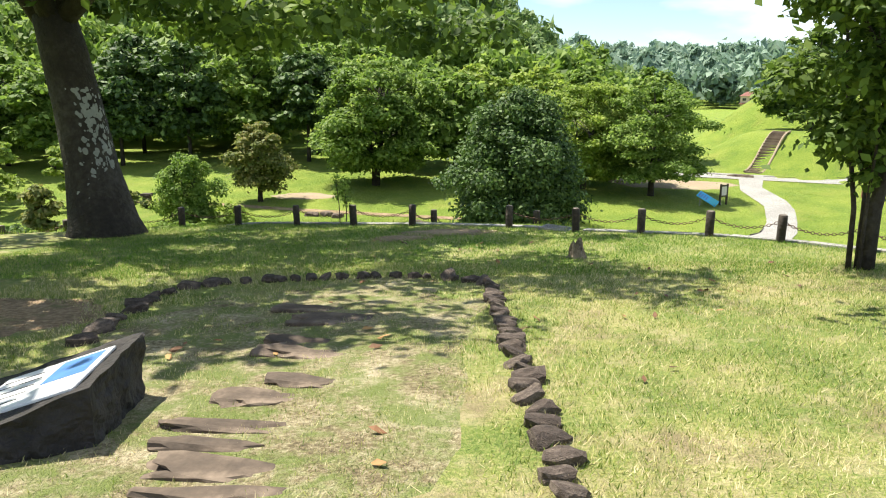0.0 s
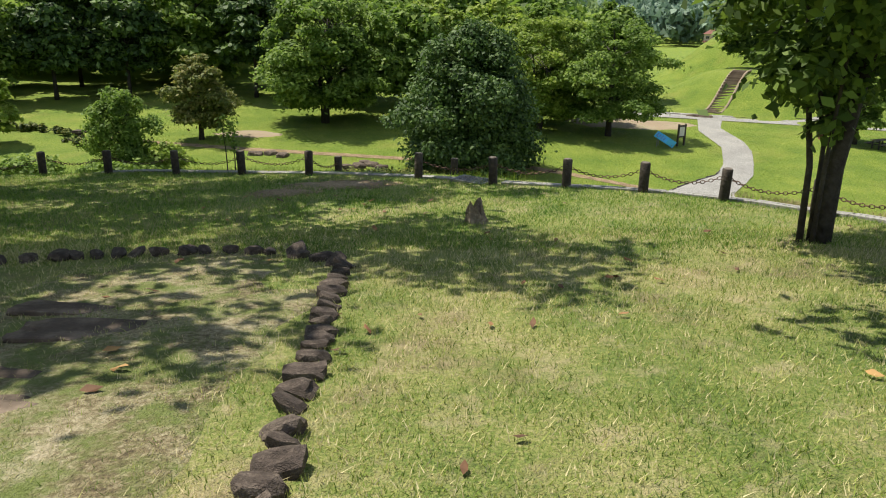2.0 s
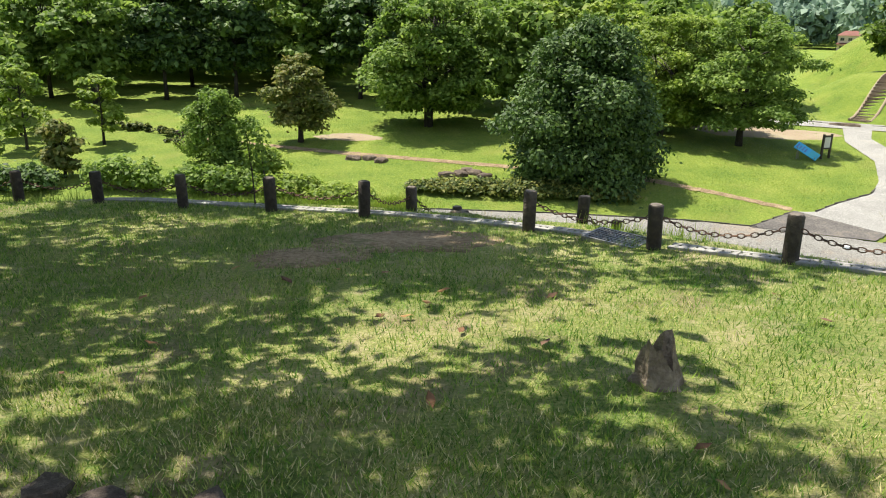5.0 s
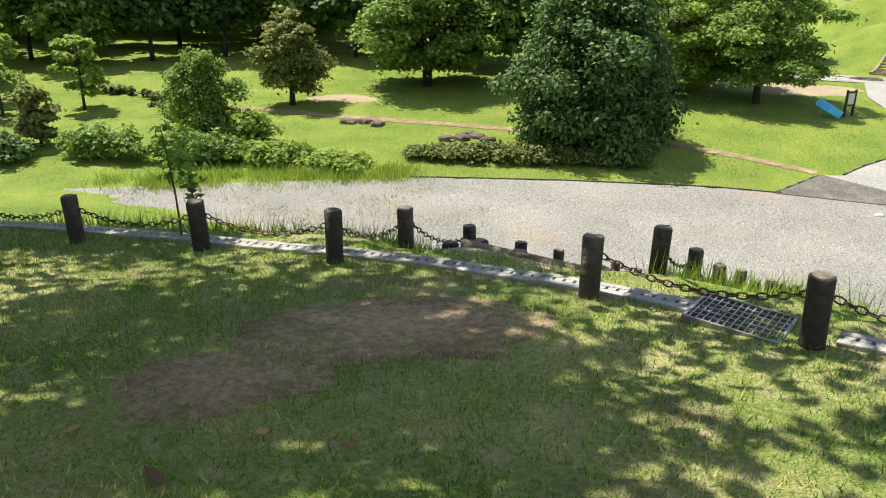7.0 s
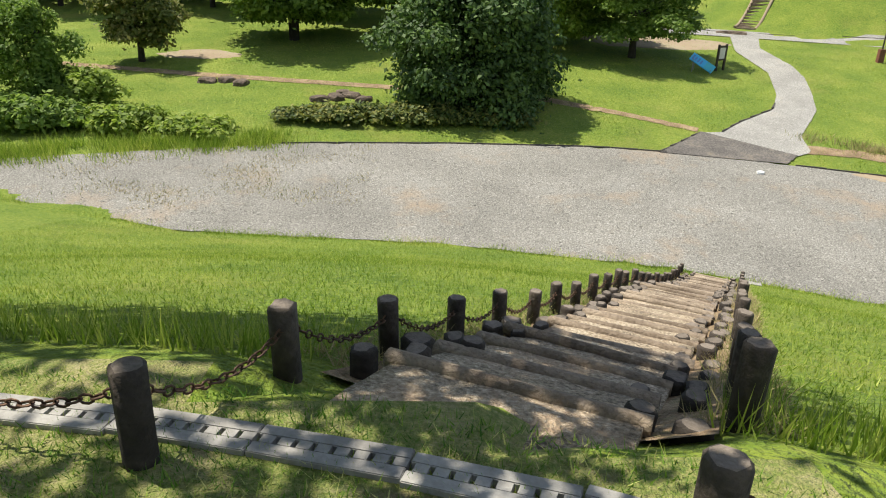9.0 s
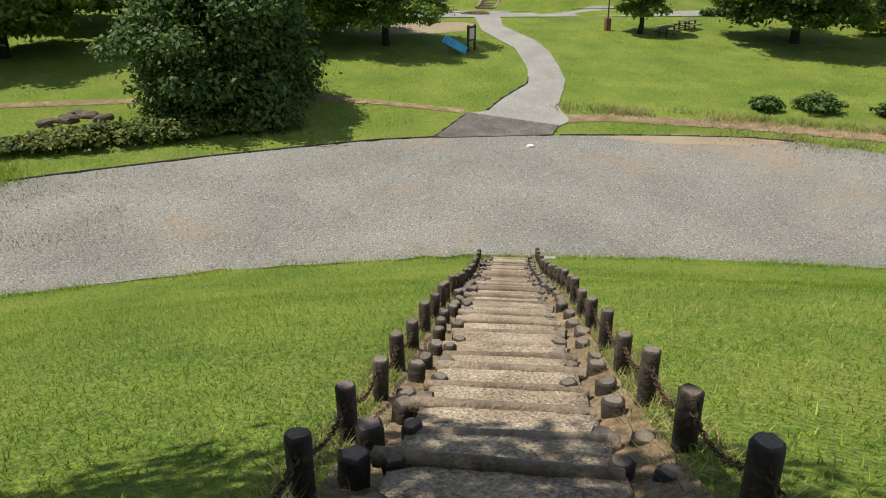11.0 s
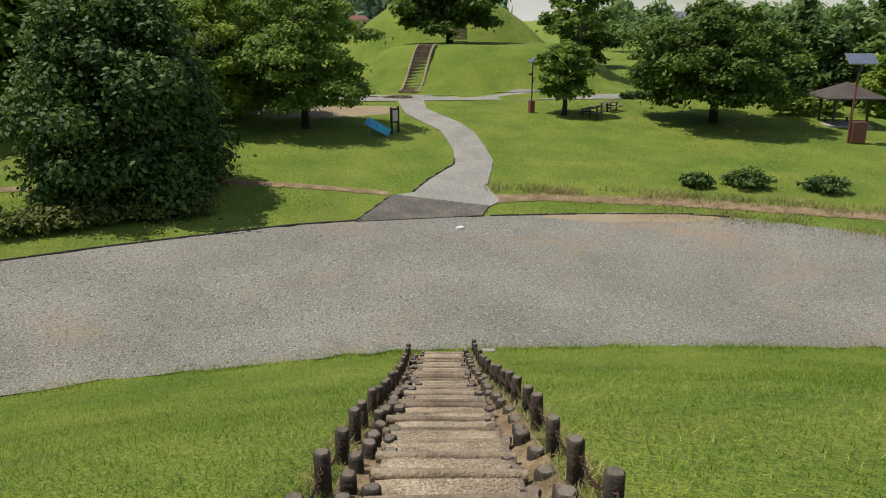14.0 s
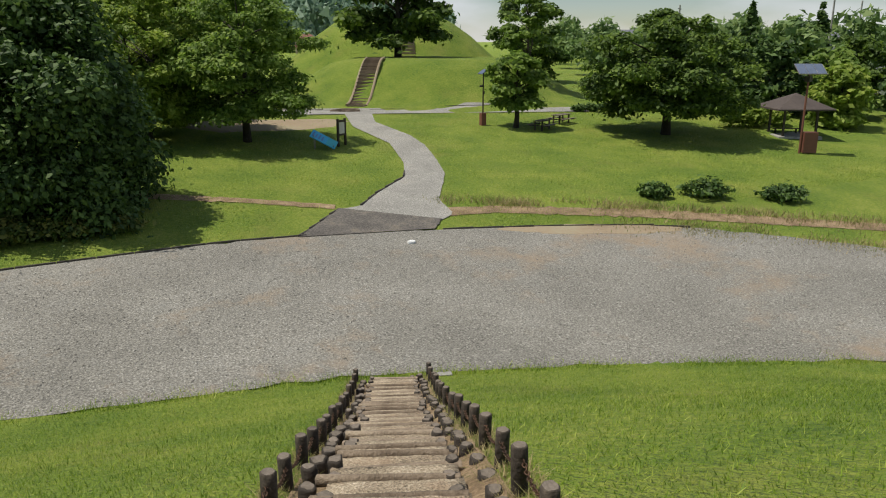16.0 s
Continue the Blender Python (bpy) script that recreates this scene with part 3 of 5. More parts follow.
for i in range(N_STEPS):
    s = -0.54 + TREAD * i
    x, y = on_stairs(s, 0)
    head, toe = stair_z(s) - 0.045, stair_z(s + TREAD) + 0.035
    share("tread", TREAD_MES[i % 3], pose(x, y, head, -math.degrees(math.atan2(head - toe, TREAD)), 0, HEAD), stairs)
    fx, fy = on_stairs(s + TREAD + 0.03, 0.74 + rnd_s.uniform(-0.05, 0.05))
    share("step_log", STEP_ME[i % 3], pose(fx, fy, toe - 0.03 + rnd_s.uniform(-0.012, 0.012), 0, -90 + rnd_s.uniform(-1.5, 1.5), HEAD + rnd_s.uniform(-2, 2)), stairs)
    for side, up, fat in ((-0.45, 0.03, 1.0), (0.66, 0.03, 1.0), (-0.70, -0.02, 1.15), (0.90, 0.07, 1.15)):
        px, py = on_stairs(s + TREAD + (0.1 if fat == 1.0 else 0.05) + rnd_s.uniform(-0.03, 0.03), side + rnd_s.uniform(-0.035, 0.035))
        share("stub", STUB_ME[rnd_s.randrange(5)], pose(px, py, toe - 0.55 + up + rnd_s.uniform(-0.03, 0.02), rnd_s.uniform(-6, 6), rnd_s.uniform(-6, 6), rnd_s.uniform(0, 360)) @ Matrix.Diagonal((fat, fat, 1, 1)), stairs)

# ---- posts and chains ----
POST_ME = []
for k in range(4):
    ob = part("post", log_bm(0.068, 0.78, 14, 40 + k, 0.014, 0.006), [M_WOOD, M_LOGTOP])
    POST_ME.append(ob.data)
    bpy.data.objects.remove(ob)
rnd_p = random.Random(8)


def post(x, y, height=0.41, thick=1.0, group="fence posts along the hill rim"):
    z = ground_z(x, y)
    ob = new("fence_post", POST_ME[rnd_p.randrange(4)])
    ob.matrix_world = pose(x, y, z + height - 0.78, rnd_p.uniform(-2, 2), rnd_p.uniform(-2, 2), rnd_p.uniform(0, 360)) @ Matrix.Diagonal((thick, thick, 1, 1))
    tagged(ob, "dark weathered log fence post with a pale cut top", "fence post", group)
    return Vector((x, y, z + height - 0.1))


def chain(a, b, sag=0.13, group="chains between the posts"):
    n = max(6, int((b - a).length / 0.052))
    bm = bmesh.new()
    pts = [a.lerp(b, i / n) - Vector((0, 0, sag * 4 * (i / n) * (1 - i / n))) for i in range(n + 1)]
    for i in range(n):
        mid, d = (pts[i] + pts[i + 1]) / 2, (pts[i + 1] - pts[i])
        m = Matrix.Translation(mid) @ d.to_track_quat("X", "Z").to_matrix().to_4x4() @ pose(0, 0, 0, 90 * (i % 2))
        ring = []
        for j in range(8):
            ang = 2 * math.pi * j / 8
            c, out = Vector((0.034 * math.cos(ang), 0.019 * math.sin(ang), 0)), Vector((math.cos(ang), math.sin(ang), 0))
            ring.append([bm.verts.new(m @ (c + 0.0065 * (math.cos(q) * out + math.sin(q) * Vector((0, 0, 1))))) for q in (0, 2.1, 4.2)])
        for j in range(8):
            for q in range(3):
                bm.faces.new((ring[j][q], ring[(j + 1) % 8][q], ring[(j + 1) % 8][(q + 1) % 3], ring[j][(q + 1) % 3]))
    ob = part("chain", bm, M_CHAIN, smooth_faces=True)
    tagged(ob, "rusty iron chain sagging between log posts", "chain", group)


FENCE_W = [(-10.7, 10.2), (-9.6, 10.85), (-8.45, 11.2), (-7.3, 11.45), (-6.1, 11.5), (-4.85, 11.35), (-3.56, 11.12), (-2.41, 11.06), (-1.23, 10.8)]
FENCE_E = [(0.62, 10.25), (1.78, 9.62), (2.8, 9.2), (3.75, 8.6), (4.56, 7.82), (5.22, 6.77), (5.8, 5.77), (6.35, 4.7), (6.75, 3.6), (7.0, 2.4)]
west = [post(*p, thick=1.0) for p in FENCE_W]
east = [post(*p, thick=1.0) for p in FENCE_E]
left = [post(*on_stairs(s, -0.92), height=0.41 + 0.03 * math.sin(s * 3), group="posts along the stairs") for s in np.arange(-0.2, 23.0, 1.04)]
right = [post(*on_stairs(s, 1.09), height=0.41 + 0.03 * math.sin(s * 2.3), group="posts along the stairs") for s in np.arange(0.28, 23.3, 1.08)]
for run in (west + [left[0]], east[0:], left, right):
    for a, b in zip(run, run[1:]):
        chain(a, b)

# ---- drain along the rim ----
DRAIN = [(-8.6, 11.75), (-6.1, 11.9), (-4.6, 11.6), (-2.81, 11.32), (-1.2, 11.0), (-0.5, 10.8), (0.47, 10.46), (1.02, 10.2), (1.62, 9.86), (2.2, 9.55), (3.2, 9.05), (4.2, 8.4), (5.0, 7.5), (5.7, 6.4), (6.3, 5.3), (6.9, 3.9)]
drain = tagged(new("rim_drain"), "concrete drain channel with slotted grey covers", "drain", kind="structure")
cover_bm = bmesh.new()
L, W = 0.6, 0.17
box(cover_bm, -L / 2, L / 2, -W / 2, -0.02, -0.05, 0, bevel=0.004)
box(cover_bm, -L / 2, L / 2, 0.025, W / 2, -0.05, 0, bevel=0.004)
for k in range(8):
    x0 = -L / 2 + k * L / 8
    box(cover_bm, x0 + 0.022, x0 + L / 8, -0.02, 0.025, -0.05, -0.001)
box(cover_bm, -L / 2, L / 2, -0.02, 0.025, -0.12, -0.1)
cover = part("drain_cover", cover_bm, M_CONC)
COVER_ME = cover.data
bpy.data.objects.remove(cover)
lengths = [math.dist(a, b) for a, b in zip(DRAIN, DRAIN[1:])]
pos = 0.3
while pos < sum(lengths):
    s, i = pos, 0
    while s > lengths[i]:
        s -= lengths[i]
        i += 1
    a, b = Vector(DRAIN[i]), Vector(DRAIN[i + 1])
    p = a.lerp(b, s / lengths[i])
    d = (b - a).normalized()
    z1, z2 = ground_z(*(p - d * 0.3)), ground_z(*(p + d * 0.3))
    if not (1.15 < p.x < 1.85):
        share("drain_cover", COVER_ME, pose(p.x, p.y, (z1 + z2) / 2 + 0.03, 0, -math.degrees(math.atan2(z2 - z1, 0.6)), math.degrees(math.atan2(d.y, d.x))), drain)
    pos += 0.605
gx, gy, ga = 1.47, 9.93, -28
gz = ground_z(gx, gy) + 0.05
grate = empty("drain_grate", pose(gx, gy, gz - 0.02, 0, 2, ga) @ Matrix.Diagonal((0.82, 0.78, 1, 1)), "square galvanised steel grate over a drain pit", "drain grate")
# Plate close below the bars, coloured near-black as the pit's unlit depth.
part("pit", box_bm(-0.33, 0.33, -0.26, 0.26, -0.06, -0.035), M_PIT, grate)
for sx0, sx1, sy0, sy1 in ((-0.33, 0.33, -0.27, -0.245), (-0.33, 0.33, 0.245, 0.27), (-0.33, -0.305, -0.245, 0.245), (0.305, 0.33, -0.245, 0.245)):
    part("grate_frame", box_bm(sx0, sx1, sy0, sy1, -0.06, 0.004, bevel=0.003), M_STEEL, grate)
for k in range(13):
    part("grate_bar", box_bm(-0.305 + 0.047 * k + 0.017, -0.305 + 0.047 * k + 0.026, -0.245, 0.245, -0.03, 0), M_STEEL, grate)
for k in range(5):
    part("grate_bar", box_bm(-0.305, 0.305, -0.245 + 0.082 * (k + 1) - 0.006, -0.245 + 0.082 * (k + 1) + 0.004, -0.02, 0.002), M_STEEL, grate)

# ---- stones of the old outline ----
ROCK_ME = []
for k in range(7):
    ob = part("stone", rock_bm(k + 1, 1, 0.8, 0.75, 0.62, 2), M_STONE, smooth_faces=False)
    ROCK_ME.append(ob.data)
    bpy.data.objects.remove(ob)
OUTLINE = [(0.74, -0.95), (0.72, -0.33), (0.71, 0.11), (0.65, 0.54), (0.59, 1.2), (0.53, 2.19), (0.45, 3.19), (0.36, 4.45), (-0.09, 4.85), (-0.76, 4.98), (-1.64, 4.8), (-2.31, 4.66), (-2.91, 4.45), (-3.08, 3.9), (-2.88, 2.45), (-2.76, 1.84)]
rnd_r = random.Random(3)
seg = [math.dist(a, b) for a, b in zip(OUTLINE, OUTLINE[1:])]
pos, k = 0.0, 0
while pos < sum(seg):
    s, i = pos, 0
    while s > seg[i]:
        s -= seg[i]
        i += 1
    p = Vector(OUTLINE[i]).lerp(Vector(OUTLINE[i + 1]), s / seg[i])
    d = Vector(OUTLINE[i + 1]) - Vector(OUTLINE[i])
    size = rnd_r.uniform(0.075, 0.135) * (1.08 if i > 7 else 0.92)
    ob = new("border_stone", ROCK_ME[k % 7])
    ob.matrix_world = pose(p.x + rnd_r.uniform(-0.03, 0.03), p.y, ground_z(p.x, p.y) + 0.02, rnd_r.uniform(-16, 16), rnd_r.uniform(-22, 22), math.degrees(math.atan2(d.y, d.x)) + 90 + rnd_r.uniform(-35, 35)) @ Matrix.Diagonal((size * 1.15, size * 0.95, size * 0.72, 1))
    tagged(ob, "rough dark brown stone half sunk in the lawn", "stone", "stone outline in the lawn")
    pos += size * rnd_r.uniform(1.45, 2.2) * (1.3 if i > 11 else 1)
    k += 1
for j, (x, y, w, d, a) in enumerate([(-1.0, 0.72, 0.30, 0.16, 8), (-0.95, 0.30, 0.52, 0.10, 2), (-0.95, 0.05, 0.42, 0.08, 4), (-0.86, -0.23, 0.44, 0.14, -4), (-0.8, -0.48, 0.40, 0.1, 6), (-0.8, 1.05, 0.28, 0.13, 5), (-0.95, 1.7, 0.46, 0.16, -6), (-1.1, 2.05, 0.3, 0.1, 0), (-1.0, 2.75, 0.45, 0.2, 8), (-1.3, 3.2, 0.4, 0.15, 3)]):
    ob = part("flat_stone", rock_bm(j + 20, w, d, 0.06, 0.7), M_SLAB)
    ob.matrix_world = pose(x, y, ground_z(x, y) - 0.012, 0, 3, a)
    tagged(ob, "long flat brown rock sunk into the ground", "stone", "flat rocks inside the outline")

# weathered stump
bm = bmesh.new()
rings = []
for k, (f, r) in enumerate(((-0.25, 0.15), (0.0, 0.125), (0.3, 0.1), (0.65, 0.088), (1.0, 0.075))):
    row = []
    for j in range(18):
        a = 2 * math.pi * j / 18
        top = 0.19 + 0.07 * math.sin(a * 2 + 0.6) + 0.05 * noise.noise(Vector((math.cos(a) * 3, math.sin(a) * 3, 2)))
        q = r * (1 + 0.16 * math.sin(a * 5 + 1) + 0.18 * noise.noise(Vector((math.cos(a) * 2.4, math.sin(a) * 2.4, f * 2))))
        row.append(bm.verts.new((q * math.cos(a), q * math.sin(a), top * f + (0.03 * noise.noise(Vector((j * 1.9, 3, 1))) if k == 4 else 0))))
    rings.append(row)
core = [bm.verts.new((v.co.x * 0.6, v.co.y * 0.6, v.co.z - 0.09)) for v in rings[-1]]
for r0, r1 in zip(rings, rings[1:] + [core]):
    for j in range(18):
        bm.faces.new((r0[j], r0[(j + 1) % 18], r1[(j + 1) % 18], r1[j]))
bm.faces.new(core)
ob = part("tree_stump", bm, M_STEPLOG)
ob.matrix_world = pose(1.46, 6.4, ground_z(1.46, 6.4), 4, -5, 20)
tagged(ob, "splintered brown tree stump in the lawn", "tree stump")

# information stone
bz = ground_z(-1.6, 0.3)
stone = empty("information_stone", pose(-1.56, 0.0, bz, 0, 0, 9), "dark rough granite block with a sloping information panel", "information stone")
bm = box_bm(-0.85, 0, 0, 0.84, -0.12, 0.35)
bmesh.ops.subdivide_edges(bm, edges=bm.edges[:], cuts=15, use_grid_fill=True)
for v in bm.verts:
    co = v.co.copy()
    if co.z > 0.34:
        v.co.z += 0.32 * co.x
        if 0.1 < co.y < 0.76 and -0.78 < co.x < -0.1:
            v.co.z -= 0.02
    elif co.z > 0:
        v.co.z += 0.32 * co.x * co.z / 0.35
    v.co.y += 0.42 * co.x * (1 - co.y / 0.84)
    n3 = Vector((noise.noise(co * 5), noise.noise(co * 5 + Vector((9, 0, 0))), noise.noise(co * 5 + Vector((0, 9, 0))))) + 0.5 * Vector((noise.noise(co * 13), noise.noise(co * 13 + Vector((9, 0, 0))), noise.noise(co * 13 + Vector((0, 9, 0)))))
    v.co += n3 * (0.012 if co.z > 0.34 else 0.04)
part("block", bm, M_DARKROCK, stone)
tilt = pose(0, 0, 0.342, 0, -17.7, 0)
part("panel", box_bm(-0.78, -0.13, 0.10, 0.74, -0.01, 0.006, tilt, bevel=0.003), M_WHITE, stone, "white printed information panel")
part("picture", box_bm(-0.42, -0.17, 0.36, 0.70, 0.0065, 0.009, tilt), M_PRINT, stone, "blue printed map")
for k in range(5):
    part("text_bar", box_bm(-0.74, -0.48, 0.62 - 0.1 * k, 0.628 - 0.1 * k, 0.0065, 0.0085, tilt), M_PIT, stone)

# ---- trees on the hill ----
rnd = np.random.default_rng(4)
tx, ty = -6.95, 9.9
tz = ground_z(tx, ty)
big = empty("oak_tree", Matrix.Translation((tx, ty, tz)), "large oak with a lichen-spotted trunk leaning over the lawn", "tree")
bm = bmesh.new()
trunk_pts = [(0.1, 0, -0.3), (0.05, 0, 0.25), (-0.08, 0, 1.2), (-0.28, 0.05, 2.4), (-0.46, 0.08, 3.3), (-0.6, 0.1, 3.95)]
tube(bm, trunk_pts, [0.85, 0.62, 0.47, 0.42, 0.40, 0.36], 16)
oak_cl = crown_clumps(rnd, (1.2, 0.6, 6.3), (6.7, 6.6, 2.9), 76, 0.78, 0.5, hollow=0.35, low=-0.75)
oak_cl += [((c, e, 3.9 + q), (0.9, 0.8, 0.35)) for c, e, q in ((-4.6, 0.3, -0.5), (-3.2, -1.5, 0.1), (1.8, 0.8, 0.0), (3.1, -0.4, -0.3), (4.6, 0.2, -0.1), (6.1, -0.6, -0.3), (2.5, 2.3, -0.2), (7.0, 0.8, -0.1), (0.3, -2.0, 0.5), (5.4, 2.0, 0), (5.6, -3.0, 1.2), (6.4, -3.8, 1.6), (4.8, -4.2, 1.8), (2.0, -5.6, 2.0), (1, 4, 2.6), (2.2, 4.6, 2.9), (3.4, 4.2, 2.5), (4.6, 3.8, 2.4), (5.6, 3.2, 2.3), (3, 5.4, 2.1), (4.0, 4.9, 2.6), (2, -4, 2.6), (3, -3.6, 2.8), (1, -4.8, 2.3), (0.5, -7, 2.3), (1.5, -7.4, 2.1), (2.6, -6.5, 2.4))]
oak_cl += [((c, e, q), (0.7, 0.7, 0.28)) for c, e, q in ((4.2, -2.6, 3.7), (5.2, -3.4, 3.6), (4.7, -2.2, 4.0), (6.0, -3.3, 3.9), (3.4, -2.8, 4.0), (2.4, -2.4, 3.9), (3.0, -1.6, 3.7), (1.8, -3.0, 4.2), (6.6, -2.6, 4.1), (6.2, -3.9, 6.6), (5.7, -3.2, 6.9), (6.8, -3.4, 7.0), (5.9, -2.6, 7.2), (5.4, -4.0, 6.8), (6.4, -4.5, 6.9))]
for k in range(7):
    oak_cl.append(((rnd.uniform(1.0, 4.6), rnd.uniform(-6.4, -3.0), rnd.uniform(5.6, 7.2)), (0.85, 0.85, 0.4)))
for k in range(15):
    oak_cl.append(((rnd.uniform(-1.0, 5.0), rnd.uniform(3.2, 6.2), rnd.uniform(6.0, 7.6)), (0.85, 0.85, 0.4)))
for k in range(3):
    oak_cl.append(((rnd.uniform(0.0, 3.2), rnd.uniform(-1.0, 2.4), rnd.uniform(6.0, 7.6)), (0.85, 0.85, 0.4)))
fork = Vector(trunk_pts[-1])
for tgt, r in (((-2.6, -0.2, 6.0), 0.22), ((0.8, 0.2, 6.8), 0.26), ((2.8, -0.8, 5.6), 0.17), ((-0.9, 2.0, 6.9), 0.17), ((-0.2, -2.6, 6.4), 0.17)):
    mid = fork.lerp(Vector(tgt), 0.5) + Vector((0, 0, 0.3))
    tube(bm, [fork - Vector((0, 0, 0.25)), mid, tgt], [r * 1.2, r, r * 0.6], 9)
    near = sorted(oak_cl, key=lambda q: (Vector(q[0]) - Vector(tgt)).length)[:11]
    for c, _ in near:
        cm = Vector(tgt).lerp(Vector(c), 0.5) + Vector((0, 0, 0.25))
        tube(bm, [mid.lerp(Vector(tgt), 0.6), cm, c], [r * 0.4, r * 0.25, 0.02], 6, False)
part("trunk", bm, M_BARK, big, smooth_faces=True)
quads_np("crown", leaf_cloud(rnd, oak_cl, 36000, 0.115), 4, L_OAK, big)
bm = bmesh.new()
for k in range(420):
    z = 0.1 + 2.6 * rnd.random() ** 1.4
    f = np.interp(z, [0.25, 1.2, 2.4, 3.6], [0, 1, 2, 3])
    cx = np.interp(z, [0.25, 1.2, 2.4, 3.6], [0.05, -0.08, -0.28, -0.5])
    r = np.interp(z, [0.25, 1.2, 2.4, 3.6], [0.585, 0.465, 0.425, 0.405])
    a = -0.45 + 0.45 * rnd.normal()
    s = 0.012 + 0.055 * rnd.random() ** 2
    vs = []
    for j in range(8):
        da, dz = s / r * math.cos(j * 0.785) * rnd.uniform(0.6, 1.1), s * 1.3 * math.sin(j * 0.785) * rnd.uniform(0.6, 1.1)
        vs.append(bm.verts.new((cx + (r + 0.008) * math.cos(a + da) - 0.2 * dz, (r + 0.008) * math.sin(a + da), z + dz)))
    bm.faces.new(vs)
part("lichen", bm, M_LICHEN, big, "pale grey lichen spots")["kind"] = "stuff"

sx, sy = 4.5, 5.3
young = empty("young_tree", Matrix.Translation((sx, sy, ground_z(sx, sy))), "young broadleaf tree with several slim stems", "tree")
rnd = np.random.default_rng(17)
bm = bmesh.new()
for a, r, h in ((0, 0.075, 4.4), (1.3, 0.022, 3.6), (2.8, 0.028, 3.8), (4.4, 0.02, 3.0)):
    q = 0.04 if r > 0.08 else 0.09
    tube(bm, [(q * math.cos(a), q * math.sin(a), -0.15), (q * 1.2 * math.cos(a), q * 1.2 * math.sin(a), 0.7), (0.3 * math.cos(a), 0.3 * math.sin(a), h * 0.5), (0.5 * math.cos(a), 0.5 * math.sin(a), h)], [r * 1.2, r, r * 0.7, 0.012], 9)
ycl = []
for k in range(42):
    z = rnd.uniform(1.45, 4.9)
    w = np.interp(z, [1.0, 1.7, 2.6, 3.6, 5.0], [0.25, 0.6, 1.3, 1.75, 0.9])
    a = rnd.uniform(0, 6.28)
    rr = w * rnd.uniform(0.25, 1.0)
    ycl.append(((rr * math.cos(a), rr * math.sin(a), z), (0.42, 0.42, 0.3)))
    if k % 2 == 0:
        tube(bm, [(0.1 * math.cos(a), 0.1 * math.sin(a), z - 0.5), (rr * 0.6 * math.cos(a), rr * 0.6 * math.sin(a), z - 0.1), ycl[-1][0]], [0.025, 0.015, 0.006], 5, False)
for z in (1.05, 1.25):
    ycl.append(((rnd.uniform(-0.15, 0.15), rnd.uniform(-0.1, 0.1), z), (0.16, 0.16, 0.14)))
part("trunk", bm, M_BARK, young, smooth_faces=True)
quads_np("crown", leaf_cloud(rnd, ycl, 15000, 0.07), 4, L_OAK, young)

# neighbour whose boughs reach in from the east side
nb = empty("zelkova_tree", Matrix.Translation((9.8, 2.4, ground_z(9.8, 2.4))), "spreading broadleaf tree at the hill edge", "tree")
rnd = np.random.default_rng(31)
ncl = crown_clumps(rnd, (-0.6, 0.6, 6.0), (5.6, 5.0, 2.6), 50, 0.85, 0.5, hollow=0.4, low=-0.7)
ncl += [((-4.3, 1.6, 3.0), (0.9, 0.7, 0.3)), ((-3.4, 2.8, 2.9), (0.9, 0.8, 0.3)), ((-5.0, 0.6, 3.4), (0.8, 0.7, 0.3)), ((-7.2, 1.2, 4.4), (0.9, 0.7, 0.3)), ((-6.4, -0.1, 4.6), (0.8, 0.7, 0.3)), ((-7.0, -1.3, 4.8), (0.9, 0.7, 0.3))]
bm = bmesh.new()
tube(bm, [(0, 0, -0.2), (0, 0, 1.5), (-0.1, 0.1, 3.0), (-0.2, 0.2, 5.0)], [0.42, 0.32, 0.28, 0.1], 12)
for c, _ in ncl[::3]:
    tube(bm, [(-0.1, 0.1, 3.0), Vector((-0.1, 0.1, 3.6)).lerp(Vector(c), 0.5), c], [0.14, 0.08, 0.015], 6, False)
part("trunk", bm, M_BARK, nb, smooth_faces=True)
quads_np("crown", leaf_cloud(rnd, ncl, 20000, 0.115), 4, L_MID, nb)

# Stays out of view; added and sized to shade the stone and west lawn.
west_oak = tree("oak_tree", -10.8, 3.2, 10.0, 16.5, L_OAK, 203, "unseen broad oak west of the lawn, added for its shade", clear=0.45, leaves=6500, size=0.25, trunk_r=0.35, count=85, clump=0.95)

# slim sapling in the fence
sap = empty("sapling", Matrix.Translation((-2.75, 11.35, ground_z(-2.75, 11.35))), "slim wild sapling with dark leaves growing at the fence", "sapling")
rnd = np.random.default_rng(9)
bm = bmesh.new()
tube(bm, [(0, 0, -0.1), (-0.02, 0, 0.4), (-0.08, 0, 0.95)], [0.012, 0.009, 0.004], 6)
tube(bm, [(0.12, 0.02, -0.1), (0.13, 0, 0.4), (0.1, 0, 0.85)], [0.012, 0.009, 0.004], 6)
part("stem", bm, M_BARK, sap)
quads_np("foliage", leaf_cloud(rnd, [((-0.06, 0, 0.55 + 0.1 * k), (0.1, 0.1, 0.06)) for k in range(5)] + [((0.11, 0, 0.4 + 0.1 * k), (0.11, 0.11, 0.07)) for k in range(6)], 180, 0.05), 4, L_MID, sap)

# ---- trees and shrubs of the valley ----
tree("camphor_tree", 1.7, 53.2, 10.9, 11.5, L_DARK, 1, "dense round camphor tree with foliage to the ground", clear=0.0, leaves=21000, size=0.33, fine=2.4, count=150, clump=1.25, flat=0.75, profile=DOME, up=0.4, trunk_r=0.4)
tree("maple_tree", 14.5, 66.5, 10.8, 12.0, L_MID, 2, "spreading maple on a single dark trunk", clear=0.2, leaves=8000, fine=2.4, trunk_r=0.24, count=85, clump=1.1)
